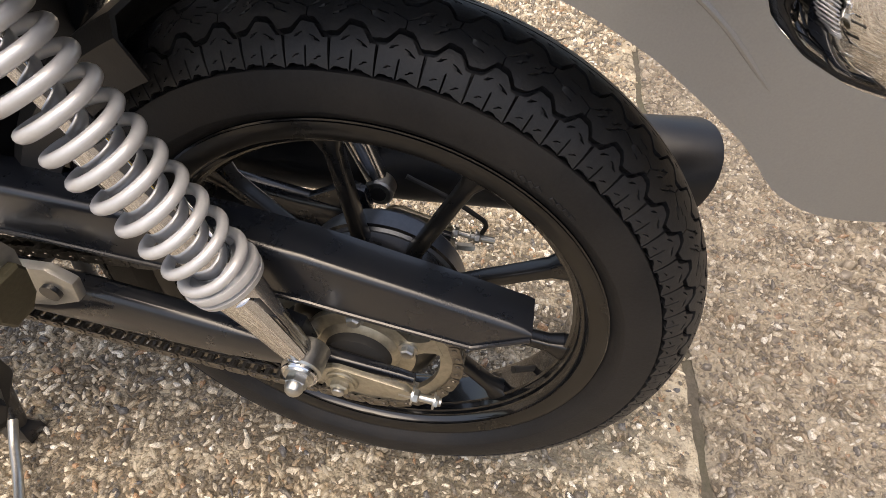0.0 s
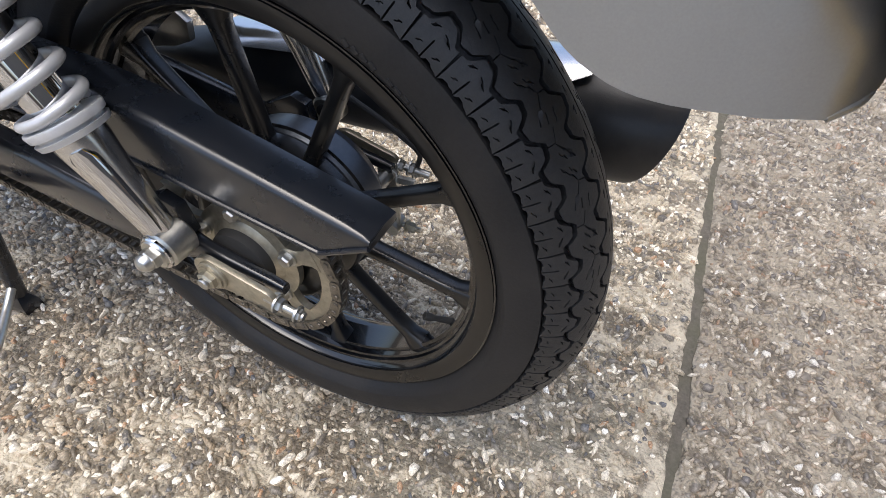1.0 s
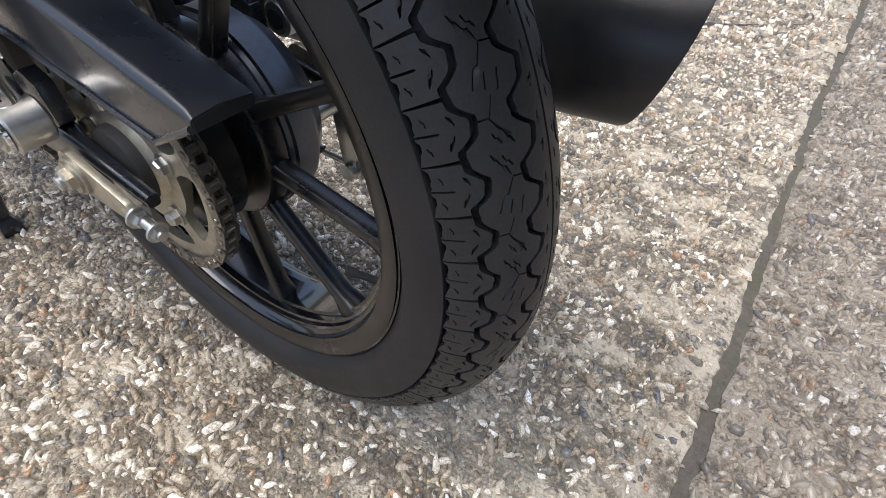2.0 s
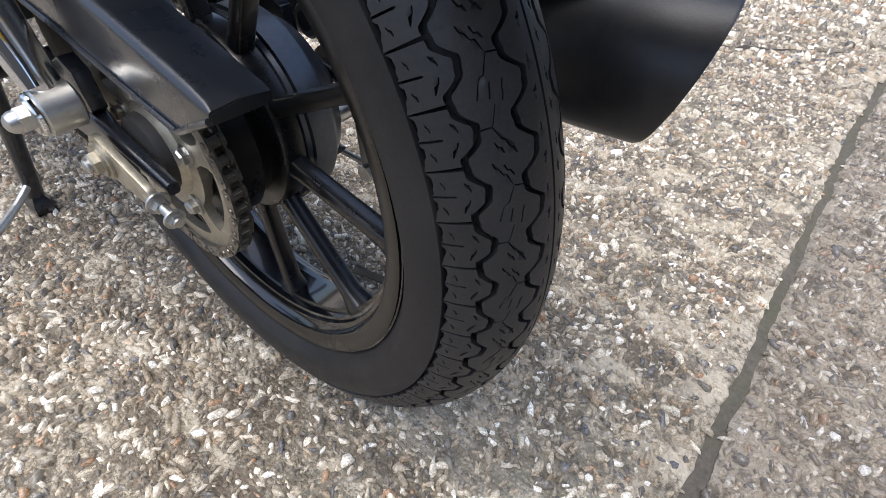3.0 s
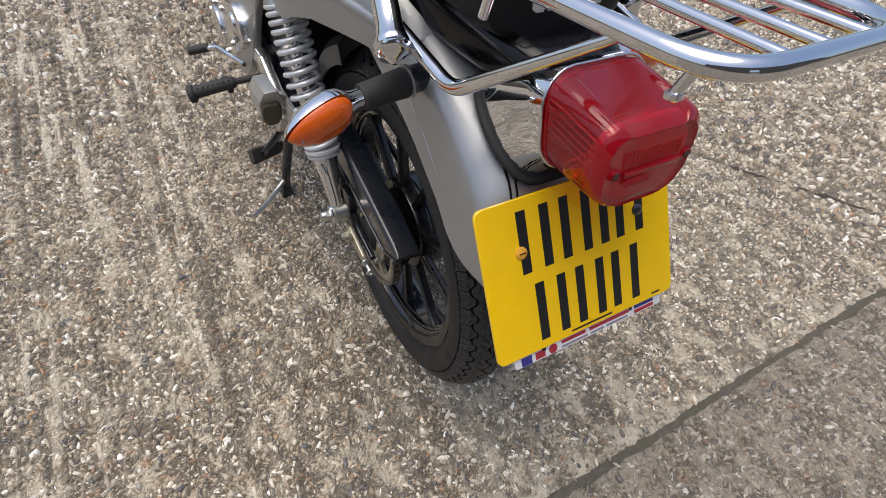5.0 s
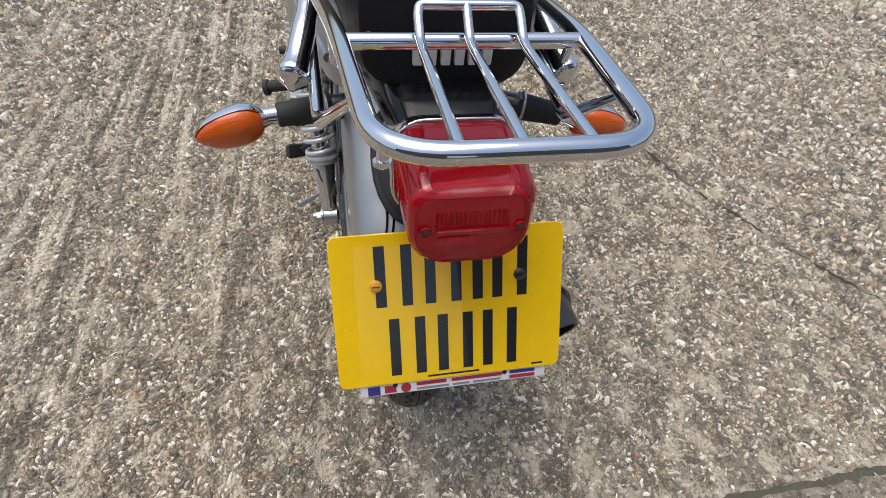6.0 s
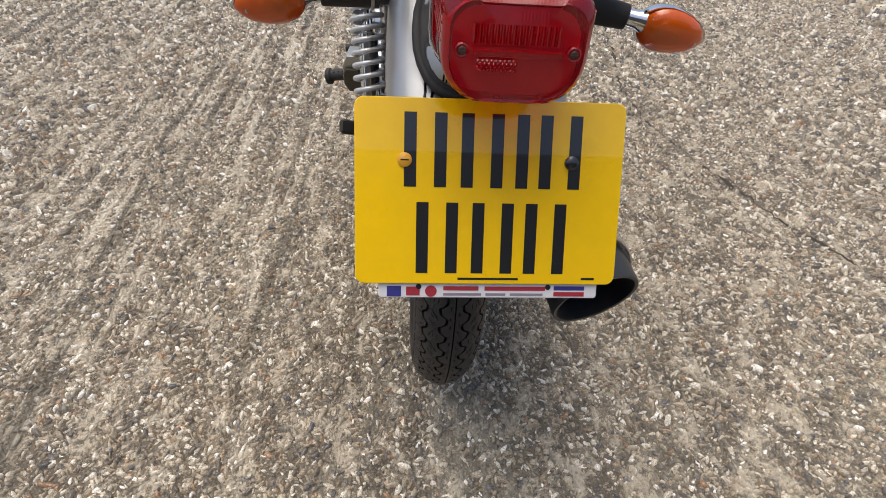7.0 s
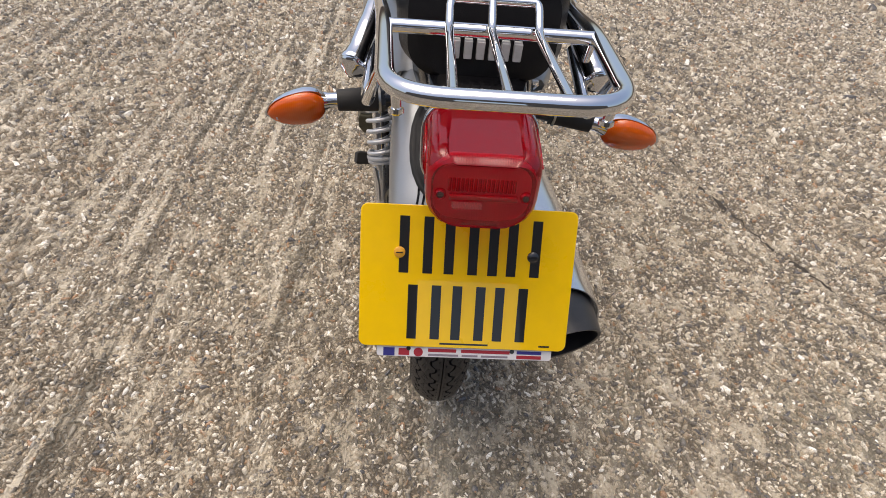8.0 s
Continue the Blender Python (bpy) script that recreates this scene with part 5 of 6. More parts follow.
# -- footrests, levers, stands, engine --
for s in (-1, 1):
    hang = part("footrest_hanger", plate([(0.44, 0.445), (0.40, 0.450), (0.33, 0.425), (0.285, 0.415), (0.275, 0.390), (0.30, 0.372), (0.335, 0.318), (0.365, 0.300), (0.39, 0.315), (0.41, 0.385), (0.47, 0.41)], s * 0.108, s * 0.126, 0.004), POLISHED, bike, "cast alloy pillion footrest hanger")
    part("tab", plate([(0.31, 0.428), (0.222, 0.436), (0.204, 0.424), (0.208, 0.402), (0.235, 0.390), (0.30, 0.375)], s * 0.110, s * 0.120, 0.003), ALLOY, hang)
    part("hanger_bolt", solid([(0, 0.008), (0.004, 0.008)], (s * 0.120, 0.226, 0.412), (s, 0, 0), 16), SATIN, hang)
    part("folded_footrest", loft([[(s * (0.159 + 0.0185 * w * cx), y - 0.30 * (z0 - 0.02 * cz - 0.468) - 0.014 * cz, z0 + 0.036 * w * cz) for cx, cz in ((-0.55, -1), (0.45, -1), (1, -0.35), (1, 0.45), (0.5, 1), (-0.6, 1), (-1, 0.5), (-1, -0.5))] for y, z0, w in ((0.276, 0.459, 0.7), (0.270, 0.460, 0.95), (0.258, 0.462, 1.0), (0.206, 0.468, 1.0), (0.202, 0.4685, 0.96))]), ALLOY, hang, "folded pillion footrest", 20)
    part("end_pad", loft([[(s * (0.160 + 0.0160 * w * cx), y - 0.30 * (z0 - 0.02 * cz - 0.468) - 0.012 * cz, z0 - 0.010 + 0.024 * w * cz) for cx, cz in ((-0.55, -1), (0.45, -1), (1, -0.35), (1, 0.6), (0.7, 1), (-0.7, 1), (-1, 0.6), (-1, -0.5))] for y, z0, w in ((0.208, 0.468, 1.0), (0.199, 0.468, 1.0), (0.1975, 0.468, 0.9))]), OLIVE, hang, "dark olive rubber end pad", 20)
    part("pivot_arm", tube([(s * 0.118, 0.285, 0.420), (s * 0.148, 0.264, 0.450)], 0.011, 12), ALLOY, hang)
    fp = part("footrest", tube([(s * 0.10, 0.520, 0.334), (s * 0.160, 0.530, 0.326), (s * 0.164, 0.531, 0.325), (s * 0.168, 0.532, 0.324), (s * 0.246, 0.544, 0.309), (s * 0.250, 0.5445, 0.3085)], [0.007, 0.007, 0.0120, 0.0130, 0.0138, 0.0125], 18), SOFT, bike, "black rubber rider footrest")
    part("footrest_flange", tube([(s * 0.246, 0.544, 0.307), (s * 0.249, 0.5445, 0.3065), (s * 0.257, 0.546, 0.305), (s * 0.260, 0.5465, 0.3045)], [0.0160, 0.0195, 0.0195, 0.0160], 20), SOFT, fp)
    part("footrest_stop", tube([(s * 0.172, 0.532, 0.315), (s * 0.176, 0.532, 0.302)], 0.006, 10), SOFT, fp)
    for q in range(7):
        f = q / 6
        part("tread_ridge", tube([(s * (0.176 + 0.064 * f), 0.533 + 0.010 * f - 0.009, 0.3225 - 0.0125 * f + 0.0106), (s * (0.176 + 0.064 * f), 0.533 + 0.010 * f + 0.009, 0.3225 - 0.0125 * f + 0.0106)], 0.0026, 8), SOFT, fp)
gear = part("gear_lever", tube(rounded([(-0.130, 0.560, 0.345), (-0.150, 0.63, 0.333), (-0.165, 0.69, 0.325), (-0.190, 0.702, 0.318)], 0.02), 0.0055, 12), CHROME, bike, "chrome gear lever with rubber toe piece")
part("toe_rubber", tube([(-0.180, 0.703, 0.320), (-0.226, 0.711, 0.312)], 0.0100, 14), SOFT, gear)
cs = part("centre_stand", merge(tube([(-0.085, 0.452, 0.235), (0.085, 0.452, 0.235)], 0.011, 12), tube([(-0.075, 0.425, 0.315), (-0.080, 0.452, 0.235)], 0.013, 12), tube([(0.075, 0.425, 0.315), (0.080, 0.452, 0.235)], 0.013, 12)), SATIN, bike, "black steel centre stand set down on the concrete")
for s in (-1, 1):
    part("leg", tube([(s * 0.080, 0.450, 0.240), (s * 0.086, 0.470, 0.160), (s * 0.099, 0.498, 0.030), (s * 0.100, 0.500, 0.012)], [0.0125, 0.0120, 0.0115, 0.0125], 14), SATIN, cs)
    part("stand_foot", loft([[(s * 0.100 + dx * w, 0.500 + dy * w, z) for dx, dy in ((-0.014, -0.022), (0.014, -0.022), (0.017, 0.012), (0.010, 0.026), (-0.010, 0.026), (-0.017, 0.012))] for z, w in ((0.0, 0.9), (0.004, 1.0), (0.016, 0.95), (0.030, 0.55))]), SATIN, cs)
part("tang", tube(rounded([(-0.104, 0.488, 0.052), (-0.128, 0.474, 0.040), (-0.168, 0.436, 0.036), (-0.208, 0.396, 0.046)], 0.03), 0.0058, 12), STEEL, cs, "bent steel foot tang")
part("pedal_arm", tube(rounded([(-0.080, 0.452, 0.236), (-0.100, 0.420, 0.262), (-0.140, 0.350, 0.286), (-0.176, 0.296, 0.303)], 0.03), 0.0070, 12, flat=1.3), SATIN, cs)
pad_in, pad_out = (Vector((-0.112, 0.388, 0.253)), Vector((-0.127, 0.350, 0.254))), (Vector((-0.197, 0.286, 0.333)), Vector((-0.198, 0.266, 0.309)))
secs = []
for t, w in ((0.0, 0.7), (0.06, 1.0), (0.93, 1.0), (1.0, 0.75)):
    top, low = pad_in[0].lerp(pad_out[0], t), pad_in[1].lerp(pad_out[1], t)
    h = (top - low) / 2
    n = h.cross(pad_out[0] - pad_in[0]).normalized() * 0.0055
    secs.append([(top + low) / 2 + h * (w * x) + n * (w * z) for x, z in ((-1, -0.5), (-0.8, -1), (0.8, -1), (1, -0.5), (1, 0.5), (0.8, 1), (-0.8, 1), (-1, 0.5))])
part("pedal_pad", loft(secs), SOFT, cs, "black rubber pad")
part("return_spring", tube([(-0.092 + 0.004 * math.cos(1.6 * k), 0.430 + 0.0012 * k, 0.300 - 0.0022 * k + 0.004 * math.sin(1.6 * k)) for k in range(60)], 0.0012, 6), STEEL, cs)
eng = part("engine", merge(box(-0.100, 0.100, 0.62, 0.88, 0.26, 0.44, 0.03), box(-0.07, 0.07, 0.72, 0.90, 0.42, 0.62, 0.02)), ALLOY, bike, "cast alloy engine")
part("clutch_cover", merge(plate([(0.72, 0.275), (0.80, 0.27), (0.845, 0.31), (0.84, 0.36), (0.78, 0.405), (0.62, 0.462), (0.54, 0.488), (0.495, 0.475), (0.478, 0.437), (0.52, 0.40), (0.62, 0.34)], -0.138, -0.100, 0.010), solid([(0, 0.046), (0.004, 0.044), (0.007, 0.038), (0.0075, 0.02)], (-0.138, 0.760, 0.338), (-1, 0, 0), 36), solid([(0, 0.024), (0.004, 0.022), (0.006, 0.016)], (-0.138, 0.545, 0.445), (-1, 0, 0), 28)), POLISHED, eng, "polished alloy clutch cover", 30)
part("gearbox", box(-0.084, 0.084, 0.50, 0.63, 0.26, 0.45, 0.02), PLASTIC, eng, "black gearbox casing")
for y, z in ((0.70, 0.305), (0.66, 0.425), (0.80, 0.285), (0.825, 0.35), (0.745, 0.402), (0.60, 0.375)):
    bolt("cover_bolt", (-0.138, y, z), (-1, 0, 0), 0.006, 0.006, STEEL, eng)
part("frame_cradle", merge(tube(rounded([(-0.07, 0.42, 0.38), (-0.07, 0.50, 0.24), (-0.07, 0.85, 0.24), (-0.05, 1.05, 0.40), (0, 1.15, 0.80)], 0.06), 0.014, 12), tube(rounded([(0.07, 0.42, 0.38), (0.07, 0.50, 0.24), (0.07, 0.85, 0.24), (0.05, 1.05, 0.40), (0, 1.15, 0.80)], 0.06), 0.014, 12)), SATIN, bike)

# -- front wheel, glimpsed past the engine --
FC = Vector((0.0, 1.36, 0.275))
part("front_tyre", revolve([(0.038 * math.sin(radians(a)), 0.238 + 0.037 * math.cos(radians(a))) for a in range(-120, 121, 8)], FC, seg=80), RUBBER, bike, "black front tyre", 50)
fw = part("front_wheel", revolve([(-0.030, 0.222), (-0.032, 0.205), (-0.02, 0.190), (0.02, 0.190), (0.032, 0.205), (0.030, 0.222)], FC, seg=80), BLACK, bike)
part("hub", solid([(-0.06, 0.03), (-0.05, 0.05), (0.05, 0.05), (0.06, 0.03)], FC, seg=32), BLACK, fw)
for k in range(10):
    a = radians(36 * k)
    d = Vector((0, math.cos(a), math.sin(a)))
    part("spoke", tube([FC + d * 0.04, FC + d * 0.193], 0.010, 10), BLACK, fw)
part("front_axle", tube([(-0.10, 1.36, 0.275), (0.10, 1.36, 0.275)], 0.009, 14), STEEL, fw)
for s in (-1, 1):
    part("fork_leg", tube([(s * 0.09, 1.36, 0.265), (s * 0.09, 1.34, 0.32), (s * 0.09, 1.24, 0.58), (s * 0.09, 1.24, 0.58), (s * 0.09, 1.13, 0.86)], [0.018, 0.020, 0.020, 0.0155, 0.0155], 18), ALLOY, bike, "alloy front fork leg")
part("fork_yoke", box(-0.11, 0.11, 1.12, 1.19, 0.76, 0.79, 0.008), SATIN, bike, "black fork yoke")

# ---- stones set in the concrete's surface ----
def stone_material():
    m = bpy.data.materials.new("river_gravel")
    m.use_nodes = True
    nt = m.node_tree
    b = nt.nodes["Principled BSDF"]
    b.inputs["Specular IOR Level"].default_value = 0.5
    g = nt.nodes.new("ShaderNodeNewGeometry")
    ramp = nt.nodes.new("ShaderNodeValToRGB")
    cr = ramp.color_ramp
    cr.interpolation = "CONSTANT"
    tones = [(0.0, (0.32, 0.268, 0.195)), (0.17, (0.42, 0.365, 0.278)), (0.33, (0.16, 0.132, 0.098)), (0.43, (0.60, 0.545, 0.445)), (0.54, (0.15, 0.133, 0.110)), (0.66, (0.33, 0.260, 0.178)),
             (0.75, (0.12, 0.110, 0.098)), (0.82, (0.70, 0.65, 0.55)), (0.895, (0.115, 0.115, 0.12)), (0.935, (0.34, 0.215, 0.13)), (0.968, (0.84, 0.815, 0.75))]
    while len(cr.elements) < len(tones):
        cr.elements.new(0.5)
    for el, (p, c) in zip(cr.elements, tones):
        el.position, el.color = p, (*c, 1)
    nt.links.new(g.outputs["Random Per Island"], ramp.inputs[0])
    co = nt.nodes.new("ShaderNodeTexCoord")
    broad = nt.nodes.new("ShaderNodeTexNoise")
    broad.inputs["Scale"].default_value, broad.inputs["Detail"].default_value = 9.0, 8.0
    nt.links.new(co.outputs["Object"], broad.inputs["Vector"])
    fine = nt.nodes.new("ShaderNodeTexNoise")
    fine.inputs["Scale"].default_value, fine.inputs["Detail"].default_value = 420.0, 3.0
    nt.links.new(co.outputs["Object"], fine.inputs["Vector"])
    hsv = nt.nodes.new("ShaderNodeHueSaturation")
    nt.links.new(ramp.outputs[0], hsv.inputs["Color"])
    r = nt.nodes.new("ShaderNodeMapRange")
    for key, val in zip(("From Min", "From Max", "To Min", "To Max"), (0.3, 0.7, 0.5, 1.6)):
        r.inputs[key].default_value = val
    nt.links.new(fine.outputs["Fac"], r.inputs["Value"])
    nt.links.new(r.outputs["Result"], hsv.inputs["Value"])
    # skins of pale mortar, and bare gravel between them
    px = nt.nodes.new("ShaderNodeMapping")
    px.inputs["Scale"].default_value = (1.0, 0.7, 0.0)
    nt.links.new(co.outputs["Object"], px.inputs["Vector"])
    broad.inputs["Scale"].default_value, broad.inputs["Detail"].default_value, broad.inputs["Roughness"].default_value = 16.0, 10.0, 0.78
    nt.links.new(px.outputs[0], broad.inputs["Vector"])
    last = hsv.outputs["Color"]
    for lo, hi, amount, tone in ((0.525, 0.575, 0.60, (0.49, 0.44, 0.345, 1)), (0.49, 0.41, 0.32, (0.115, 0.098, 0.074, 1))):
        r2 = nt.nodes.new("ShaderNodeMapRange")
        for key, val in zip(("From Min", "From Max", "To Min", "To Max"), (lo, hi, 0.0, amount)):
            r2.inputs[key].default_value = val
        nt.links.new(broad.outputs["Fac"], r2.inputs["Value"])
        mix = nt.nodes.new("ShaderNodeMix")
        mix.data_type = "RGBA"
        mix.inputs["B"].default_value = tone
        nt.links.new(r2.outputs["Result"], mix.inputs["Factor"])
        nt.links.new(last, mix.inputs["A"])
        last = mix.outputs["Result"]
    # tamping ridges along the bay
    sx = nt.nodes.new("ShaderNodeMapping")
    sx.inputs["Scale"].default_value = (1.0, 0.05, 1.0)
    nt.links.new(co.outputs["Object"], sx.inputs["Vector"])
    streak = nt.nodes.new("ShaderNodeTexNoise")
    streak.inputs["Scale"].default_value, streak.inputs["Detail"].default_value = 34.0, 4.0
    nt.links.new(sx.outputs[0], streak.inputs["Vector"])
    bx = nt.nodes.new("ShaderNodeMapping")
    bx.inputs["Scale"].default_value = (1.0, 0.12, 0.0)
    nt.links.new(co.outputs["Object"], bx.inputs["Vector"])
    bn = nt.nodes.new("ShaderNodeTexNoise")
    bn.inputs["Scale"].default_value, bn.inputs["Detail"].default_value = 3.2, 2.0
    nt.links.new(bx.outputs[0], bn.inputs["Vector"])
    band = nt.nodes.new("ShaderNodeMapRange")
    band.inputs["From Min"].default_value, band.inputs["From Max"].default_value = 0.44, 0.58
    nt.links.new(bn.outputs["Fac"], band.inputs["Value"])
    sxyz = nt.nodes.new("ShaderNodeSeparateXYZ")
    nt.links.new(co.outputs["Object"], sxyz.inputs[0])
    side = nt.nodes.new("ShaderNodeMapRange")
    for key, val in zip(("From Min", "From Max", "To Min", "To Max"), (-0.22, -0.42, 0.22, 1.0)):
        side.inputs[key].default_value = val
    nt.links.new(sxyz.outputs[0], side.inputs["Value"])
    where = nt.nodes.new("ShaderNodeMath")
    where.operation = "MULTIPLY"
    nt.links.new(band.outputs["Result"], where.inputs[0])
    nt.links.new(side.outputs["Result"], where.inputs[1])
    for lo, hi, amount, tone in ((0.54, 0.62, 0.75, (0.60, 0.55, 0.45, 1)), (0.46, 0.37, 0.8, (0.10, 0.093, 0.072, 1))):
        r4 = nt.nodes.new("ShaderNodeMapRange")
        for key, val in zip(("From Min", "From Max", "To Min", "To Max"), (lo, hi, 0.0, amount)):
            r4.inputs[key].default_value = val
        nt.links.new(streak.outputs["Fac"], r4.inputs["Value"])
        m2 = nt.nodes.new("ShaderNodeMix")
        m2.data_type = "RGBA"
        m2.inputs["B"].default_value = tone
        mul = nt.nodes.new("ShaderNodeMath")
        mul.operation = "MULTIPLY"
        nt.links.new(r4.outputs["Result"], mul.inputs[0])
        nt.links.new(where.outputs[0], mul.inputs[1])
        nt.links.new(mul.outputs[0], m2.inputs["Factor"])
        nt.links.new(last, m2.inputs["A"])
        last = m2.outputs["Result"]
    # the bay behind the joint was cast darker
    bay = nt.nodes.new("ShaderNodeMapRange")
    for key, val in zip(("From Min", "From Max", "To Min", "To Max"), (JOINT_Y - 0.004, JOINT_Y + 0.004, 0.50, 0.0)):
        bay.inputs[key].default_value = val
    nt.links.new(sxyz.outputs[1], bay.inputs["Value"])
    m3 = nt.nodes.new("ShaderNodeMix")
    m3.data_type = "RGBA"
    m3.inputs["B"].default_value = (0.13, 0.112, 0.096, 1)
    nt.links.new(bay.outputs["Result"], m3.inputs["Factor"])
    nt.links.new(last, m3.inputs["A"])
    nt.links.new(m3.outputs["Result"], b.inputs["Base Color"])
    r3 = nt.nodes.new("ShaderNodeMapRange")
    for key, val in zip(("From Min", "From Max", "To Min", "To Max"), (0.0, 1.0, 0.56, 0.16)):
        r3.inputs[key].default_value = val
    nt.links.new(g.outputs["Random Per Island"], r3.inputs["Value"])
    nt.links.new(r3.outputs["Result"], b.inputs["Roughness"])
    return m


GRAVEL = stone_material()
CRACK = [(0.36, 0.55), (0.43, 0.60), (0.50, 0.652), (0.583, 0.699), (0.666, 0.745), (0.74, 0.80)]
CRACK_B = [(0.94, 2.1), (0.86, 1.60), (0.785, 1.22), (0.795, 0.95), (0.85, 0.76), (0.945, 0.53), (1.005, 0.39), (1.07, 0.29), (1.12, 0.20), (1.20, 0.08), (1.36, -0.12), (1.56, -0.36)]


def crack_near(x, y, wide):
    """Which of the places lie on a crack."""
    hit = np.zeros(len(x), bool)
    for line in (CRACK_B,):
        for (ax, ay), (bx, by) in zip(line, line[1:]):
            dx, dy = bx - ax, by - ay
            t = np.clip(((x - ax) * dx + (y - ay) * dy) / (dx * dx + dy * dy), 0, 1)
            hit |= np.hypot(x - ax - t * dx, y - ay - t * dy) < wide
    return hit


def scatter(name, x0, x1, y0, y1, pitch, size, sides, hole=None, seed=1, label="", fade=None):
    rng = np.random.default_rng(seed)
    nx, ny = int((x1 - x0) / pitch), int((y1 - y0) / pitch)
    gx, gy = np.meshgrid(np.arange(nx), np.arange(ny))
    x = x0 + (gx.ravel() + rng.uniform(-0.15, 1.15, nx * ny)) * pitch
    y = y0 + (gy.ravel() + rng.uniform(-0.15, 1.15, nx * ny)) * pitch
    keep = np.abs(y - joint_line(x)) > JOINT_W * 1.25 + 0.004 * rng.standard_normal(len(x))
    keep &= ~crack_near(x, y, 0.008)
    # worn patches where the mortar still covers the stones
    cover = 0.5 * np.sin(x * 7.1 + 2 * np.sin(y * 5.3)) * np.sin(y * 6.4 + 1.7 * np.sin(x * 4.9)) + 0.5 * np.sin(x * 23 + 3 * np.sin(y * 17)) * np.sin(y * 27 + 2 * np.sin(x * 19))
    keep &= rng.uniform(0, 1, len(x)) > np.where(cover > 0.3, 0.42, 0.16)
    # few stones show through the mortar along the joint
    off = y - joint_line(x)
    collar = np.sin(x * 19 + 1.3) + 0.7 * np.sin(x * 43 + 25 * y) + 0.5 * np.sin(x * 91 + 60 * y)
    keep &= ~((off > 0) & (off < 0.030 + 0.022 * collar) & (rng.uniform(0, 1, len(x)) < 0.8))
    if fade:
        # the outermost stones thin out unevenly
        away = np.hypot(x, y) + 0.5 * np.sin(x * 1.7 + 2 * np.sin(y * 1.3)) * np.sin(y * 2.1 + np.sin(x * 1.9))
        keep &= rng.uniform(0, 1, len(x)) > np.clip((away - fade[0]) / (fade[1] - fade[0]), 0, 1)
    if hole:
        keep &= ~((x > hole[0]) & (x < hole[1]) & (y > hole[2]) & (y < hole[3]))
    x, y = x[keep], y[keep]
    n = len(x)
    r = size * np.exp(rng.normal(0, 0.34, n))
    r = np.clip(r, size * 0.4, size * 2.1)
    asp = rng.uniform(1.1, 3.2, n)
    ang = rng.uniform(0, 2 * np.pi, n)
    h = r * rng.uniform(0.22, 1.10, n)
    tx, ty = rng.normal(0, 0.32, n), rng.normal(0, 0.32, n)
    th = 2 * np.pi * np.arange(sides)[None] / sides + rng.uniform(-0.35, 0.35, (n, sides))
    wob = rng.uniform(0.65, 1.25, (n, sides))
    lx, ly = np.cos(th) * wob * (r * np.sqrt(asp))[:, None], np.sin(th) * wob * (r / np.sqrt(asp))[:, None]
    ca, sa = np.cos(ang)[:, None], np.sin(ang)[:, None]
    bx, by = lx * ca - ly * sa, lx * sa + ly * ca
    top = rng.uniform(0.6, 0.95, (n, sides))
    verts = np.empty((n, 2 * sides, 3))
    verts[:, :sides, 0], verts[:, :sides, 1], verts[:, :sides, 2] = x[:, None] + bx, y[:, None] + by, -0.0012
    verts[:, sides:, 0], verts[:, sides:, 1] = x[:, None] + bx * top, y[:, None] + by * top
    verts[:, sides:, 2] = h[:, None] + bx * top * tx[:, None] + by * top * ty[:, None]
    base = (np.arange(n) * 2 * sides)[:, None]
    k = np.arange(sides)
    quads = np.stack([base + k, base + (k + 1) % sides, base + sides + (k + 1) % sides, base + sides + k], -1).reshape(n, -1)
    caps = base + sides + k
    loops = np.concatenate([quads, caps], 1).ravel()
    counts = np.tile(np.array([4] * sides + [sides]), n)
    starts = np.concatenate([[0], np.cumsum(counts)[:-1]])
    me = bpy.data.meshes.new(name)
    me.vertices.add(n * 2 * sides)
    me.vertices.foreach_set("co", verts.reshape(-1))
    me.loops.add(len(loops))
    me.loops.foreach_set("vertex_index", loops.astype(np.int32))
    me.polygons.add(len(counts))
    me.polygons.foreach_set("loop_start", starts.astype(np.int32))
    me.update(calc_edges=True)
    me.validate()
    me.materials.append(GRAVEL)
    return tagged(new(name, me), label, "gravel", kind="stuff")


FAR = (-2.3, 2.5, -1.1, 2.9)
NEAR = (-1.0, 1.25, -0.78, 0.95)
scatter("set_gravel", *NEAR, 0.0074, 0.0039, 6, None, 3, "small pale river gravel set in the concrete")
scatter("distant_gravel", -5.6, 5.6, -5.6, 6.2, 0.028, 0.0138, 4, FAR, 5, "gravel set in the distant concrete", (3.4, 5.6))
scatter("far_gravel", *FAR, 0.0122, 0.0064, 4, NEAR, 4, "pale river gravel set in the farther concrete")

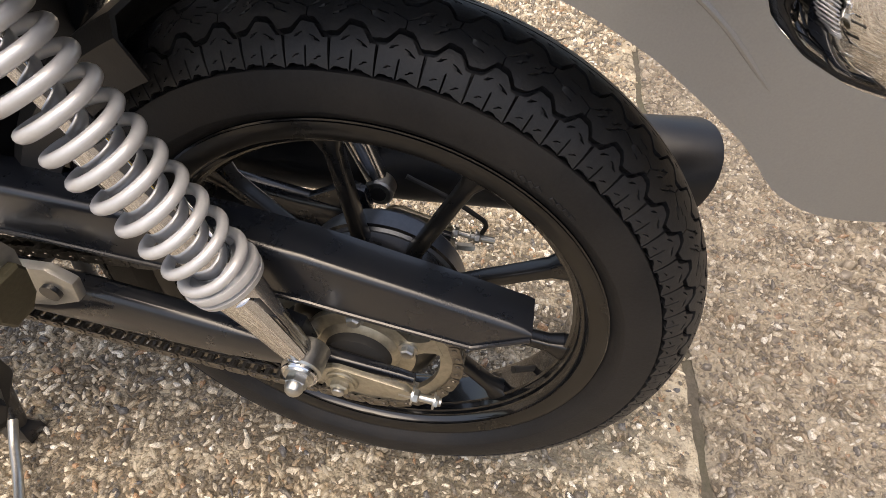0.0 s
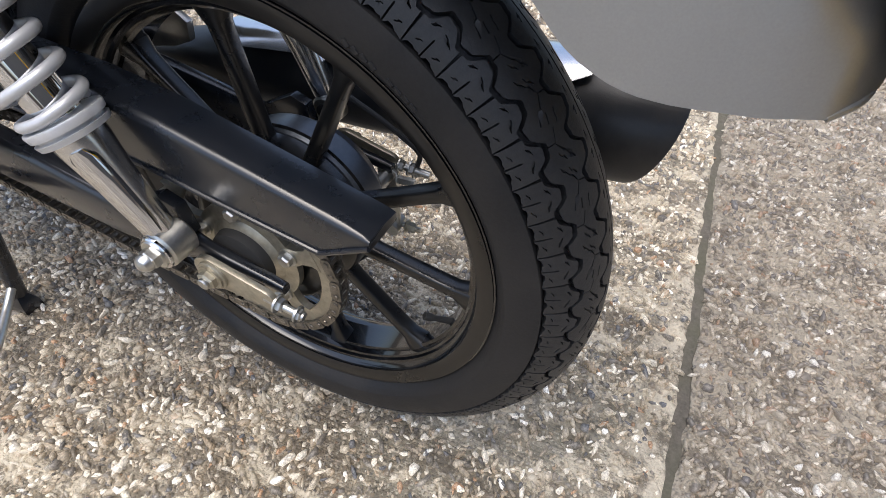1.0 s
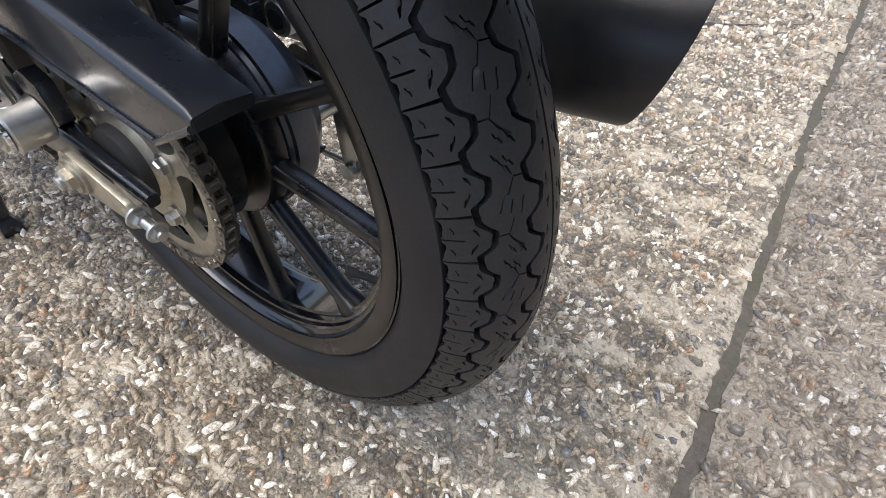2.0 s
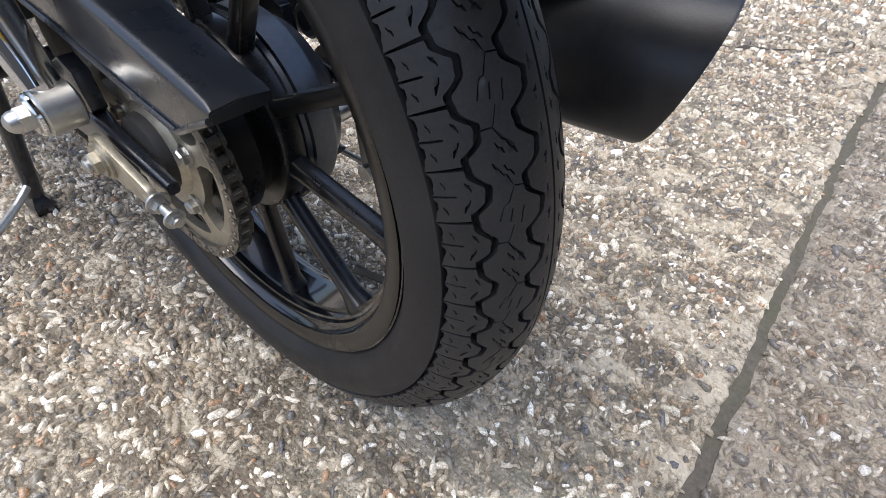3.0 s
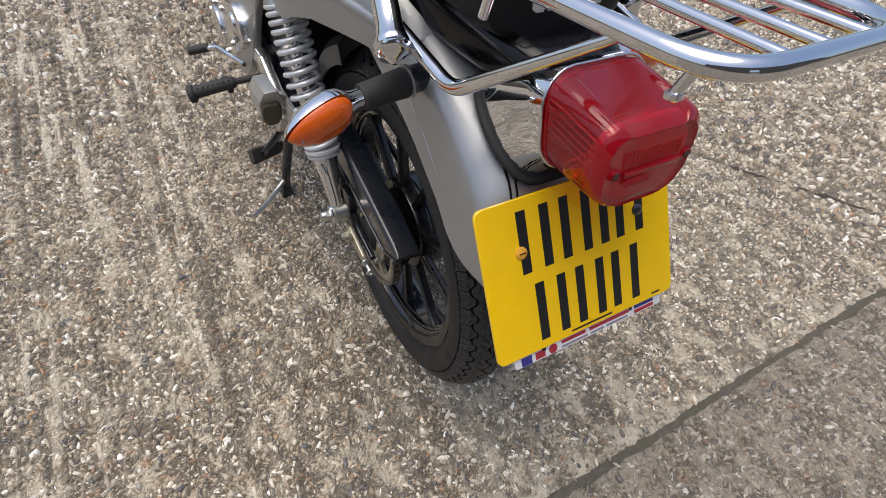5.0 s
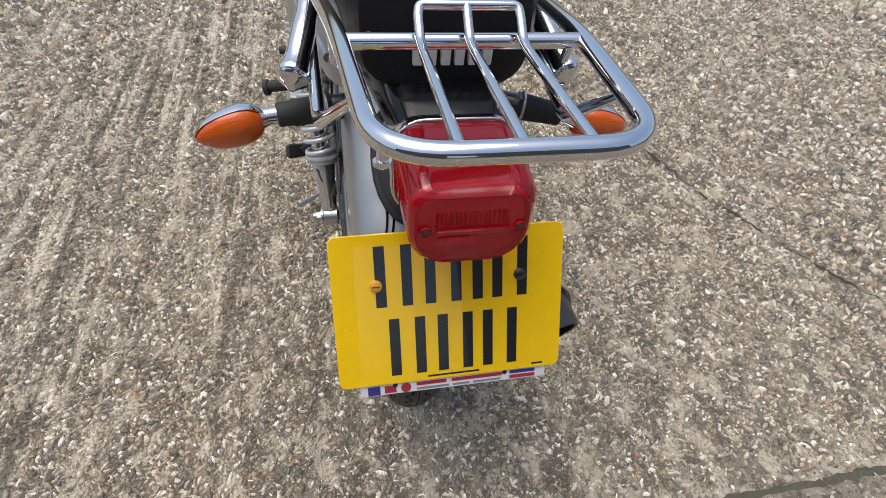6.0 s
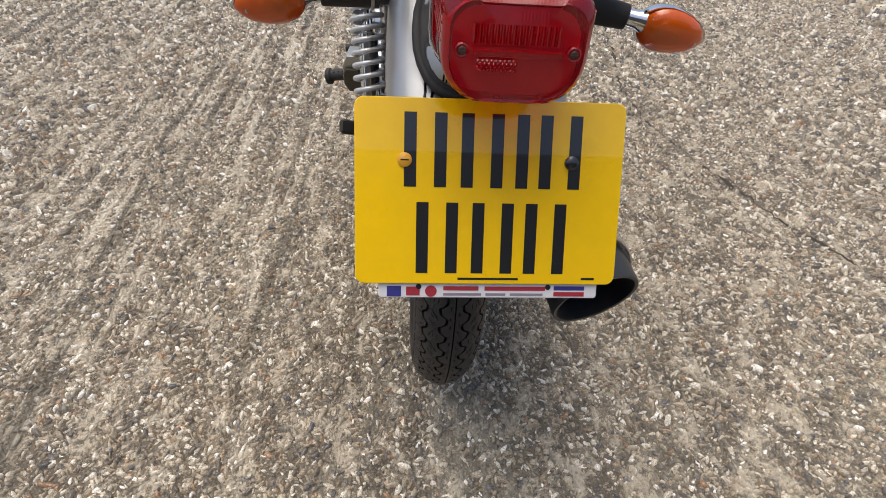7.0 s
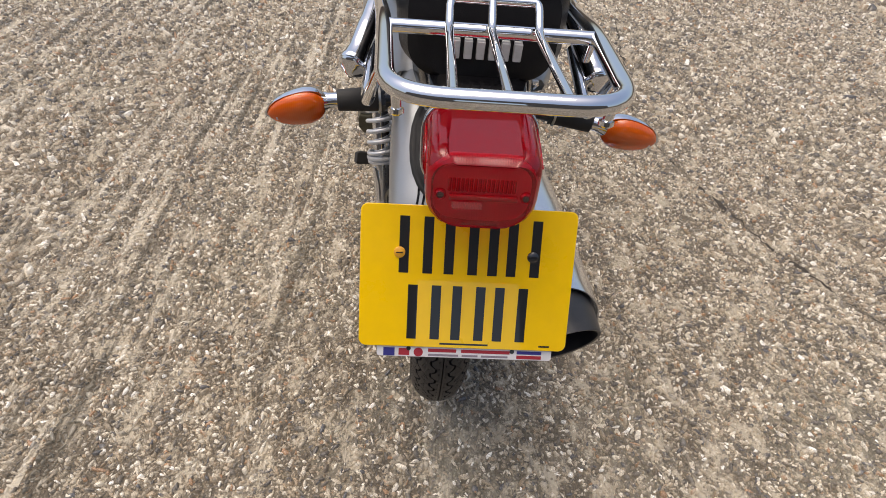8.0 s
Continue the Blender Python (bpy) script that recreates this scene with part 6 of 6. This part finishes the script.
CRACKMAT = material("crack_dirt", (0.045, 0.038, 0.030), 0.95, vary=0.4, grain=120, bump=0.001)


def crack(line, wide):
    bm = bmesh.new()
    pts = []
    for (ax, ay), (bx, by) in zip(line, line[1:]):
        for k in range(24):
            t = k / 24
            pts.append(Vector((ax + (bx - ax) * t, ay + (by - ay) * t, 0.0008)))
    prev = None
    for i, p in enumerate(pts):
        q = pts[min(i + 1, len(pts) - 1)] - pts[max(i - 1, 0)]
        side = Vector((-q.y, q.x, 0)).normalized()
        c = p + side * (0.012 * noise.noise(p * 14) + 0.010 * noise.noise(p * 45) + 0.006 * noise.noise(p * 110))
        w = wide * max(0.08, 0.25 + 1.5 * noise.noise(p * 23 + Vector((3, 1, 0))))
        row = [bm.verts.new(c - side * w), bm.verts.new(c + side * w)]
        if prev:
            bm.faces.new((prev[0], row[0], row[1], prev[1]))
        prev = row
    return tagged(part("crack", bm, CRACKMAT, None, "dirt-filled crack in the concrete slab"), category="crack", kind="structure")


crack(CRACK_B, 0.0095)
crack(CRACK, 0.0032)


# ---- unseen surroundings, set up for reflections ----
# never in view: added so chrome and plate mirror a dark horizon
def backdrop_wall():
    bm = revolve([(0.0, 13.0), (1.0, 13.0), (1.0, 13.3), (0.0, 13.3)], (0, 0, 0), (0, 0, 1), 48)
    return tagged(part("wall_yard", bm, material("dull_brick", (0.17, 0.13, 0.10), 0.85, vary=0.3, grain=9, bump=0.01, dust=0.5, dust_color=(0.2, 0.19, 0.17), dust_scale=0.7), None, "unseen low brick wall added as a dark horizon for reflections"), category="wall", kind="structure")


backdrop_wall()


def rear_building():
    """A dark building with a tall open gateway, unseen: placed to match the plate's reflection."""
    bm = merge(box(-14, -0.10, -9.4, -8.6, 0, 6.2), box(1.85, 14, -9.4, -8.6, 0, 6.2), box(-0.10, 1.85, -9.4, -8.6, 3.45, 6.2))
    return tagged(part("wall_rear", bm, material("dark_cladding", (0.075, 0.07, 0.065), 0.7, vary=0.2, grain=6, dust=0.4, dust_color=(0.12, 0.11, 0.10), dust_scale=0.6), None, "unseen dark building wall with an open gateway, placed for the plate's reflection"), category="wall", kind="structure")


rear_building()
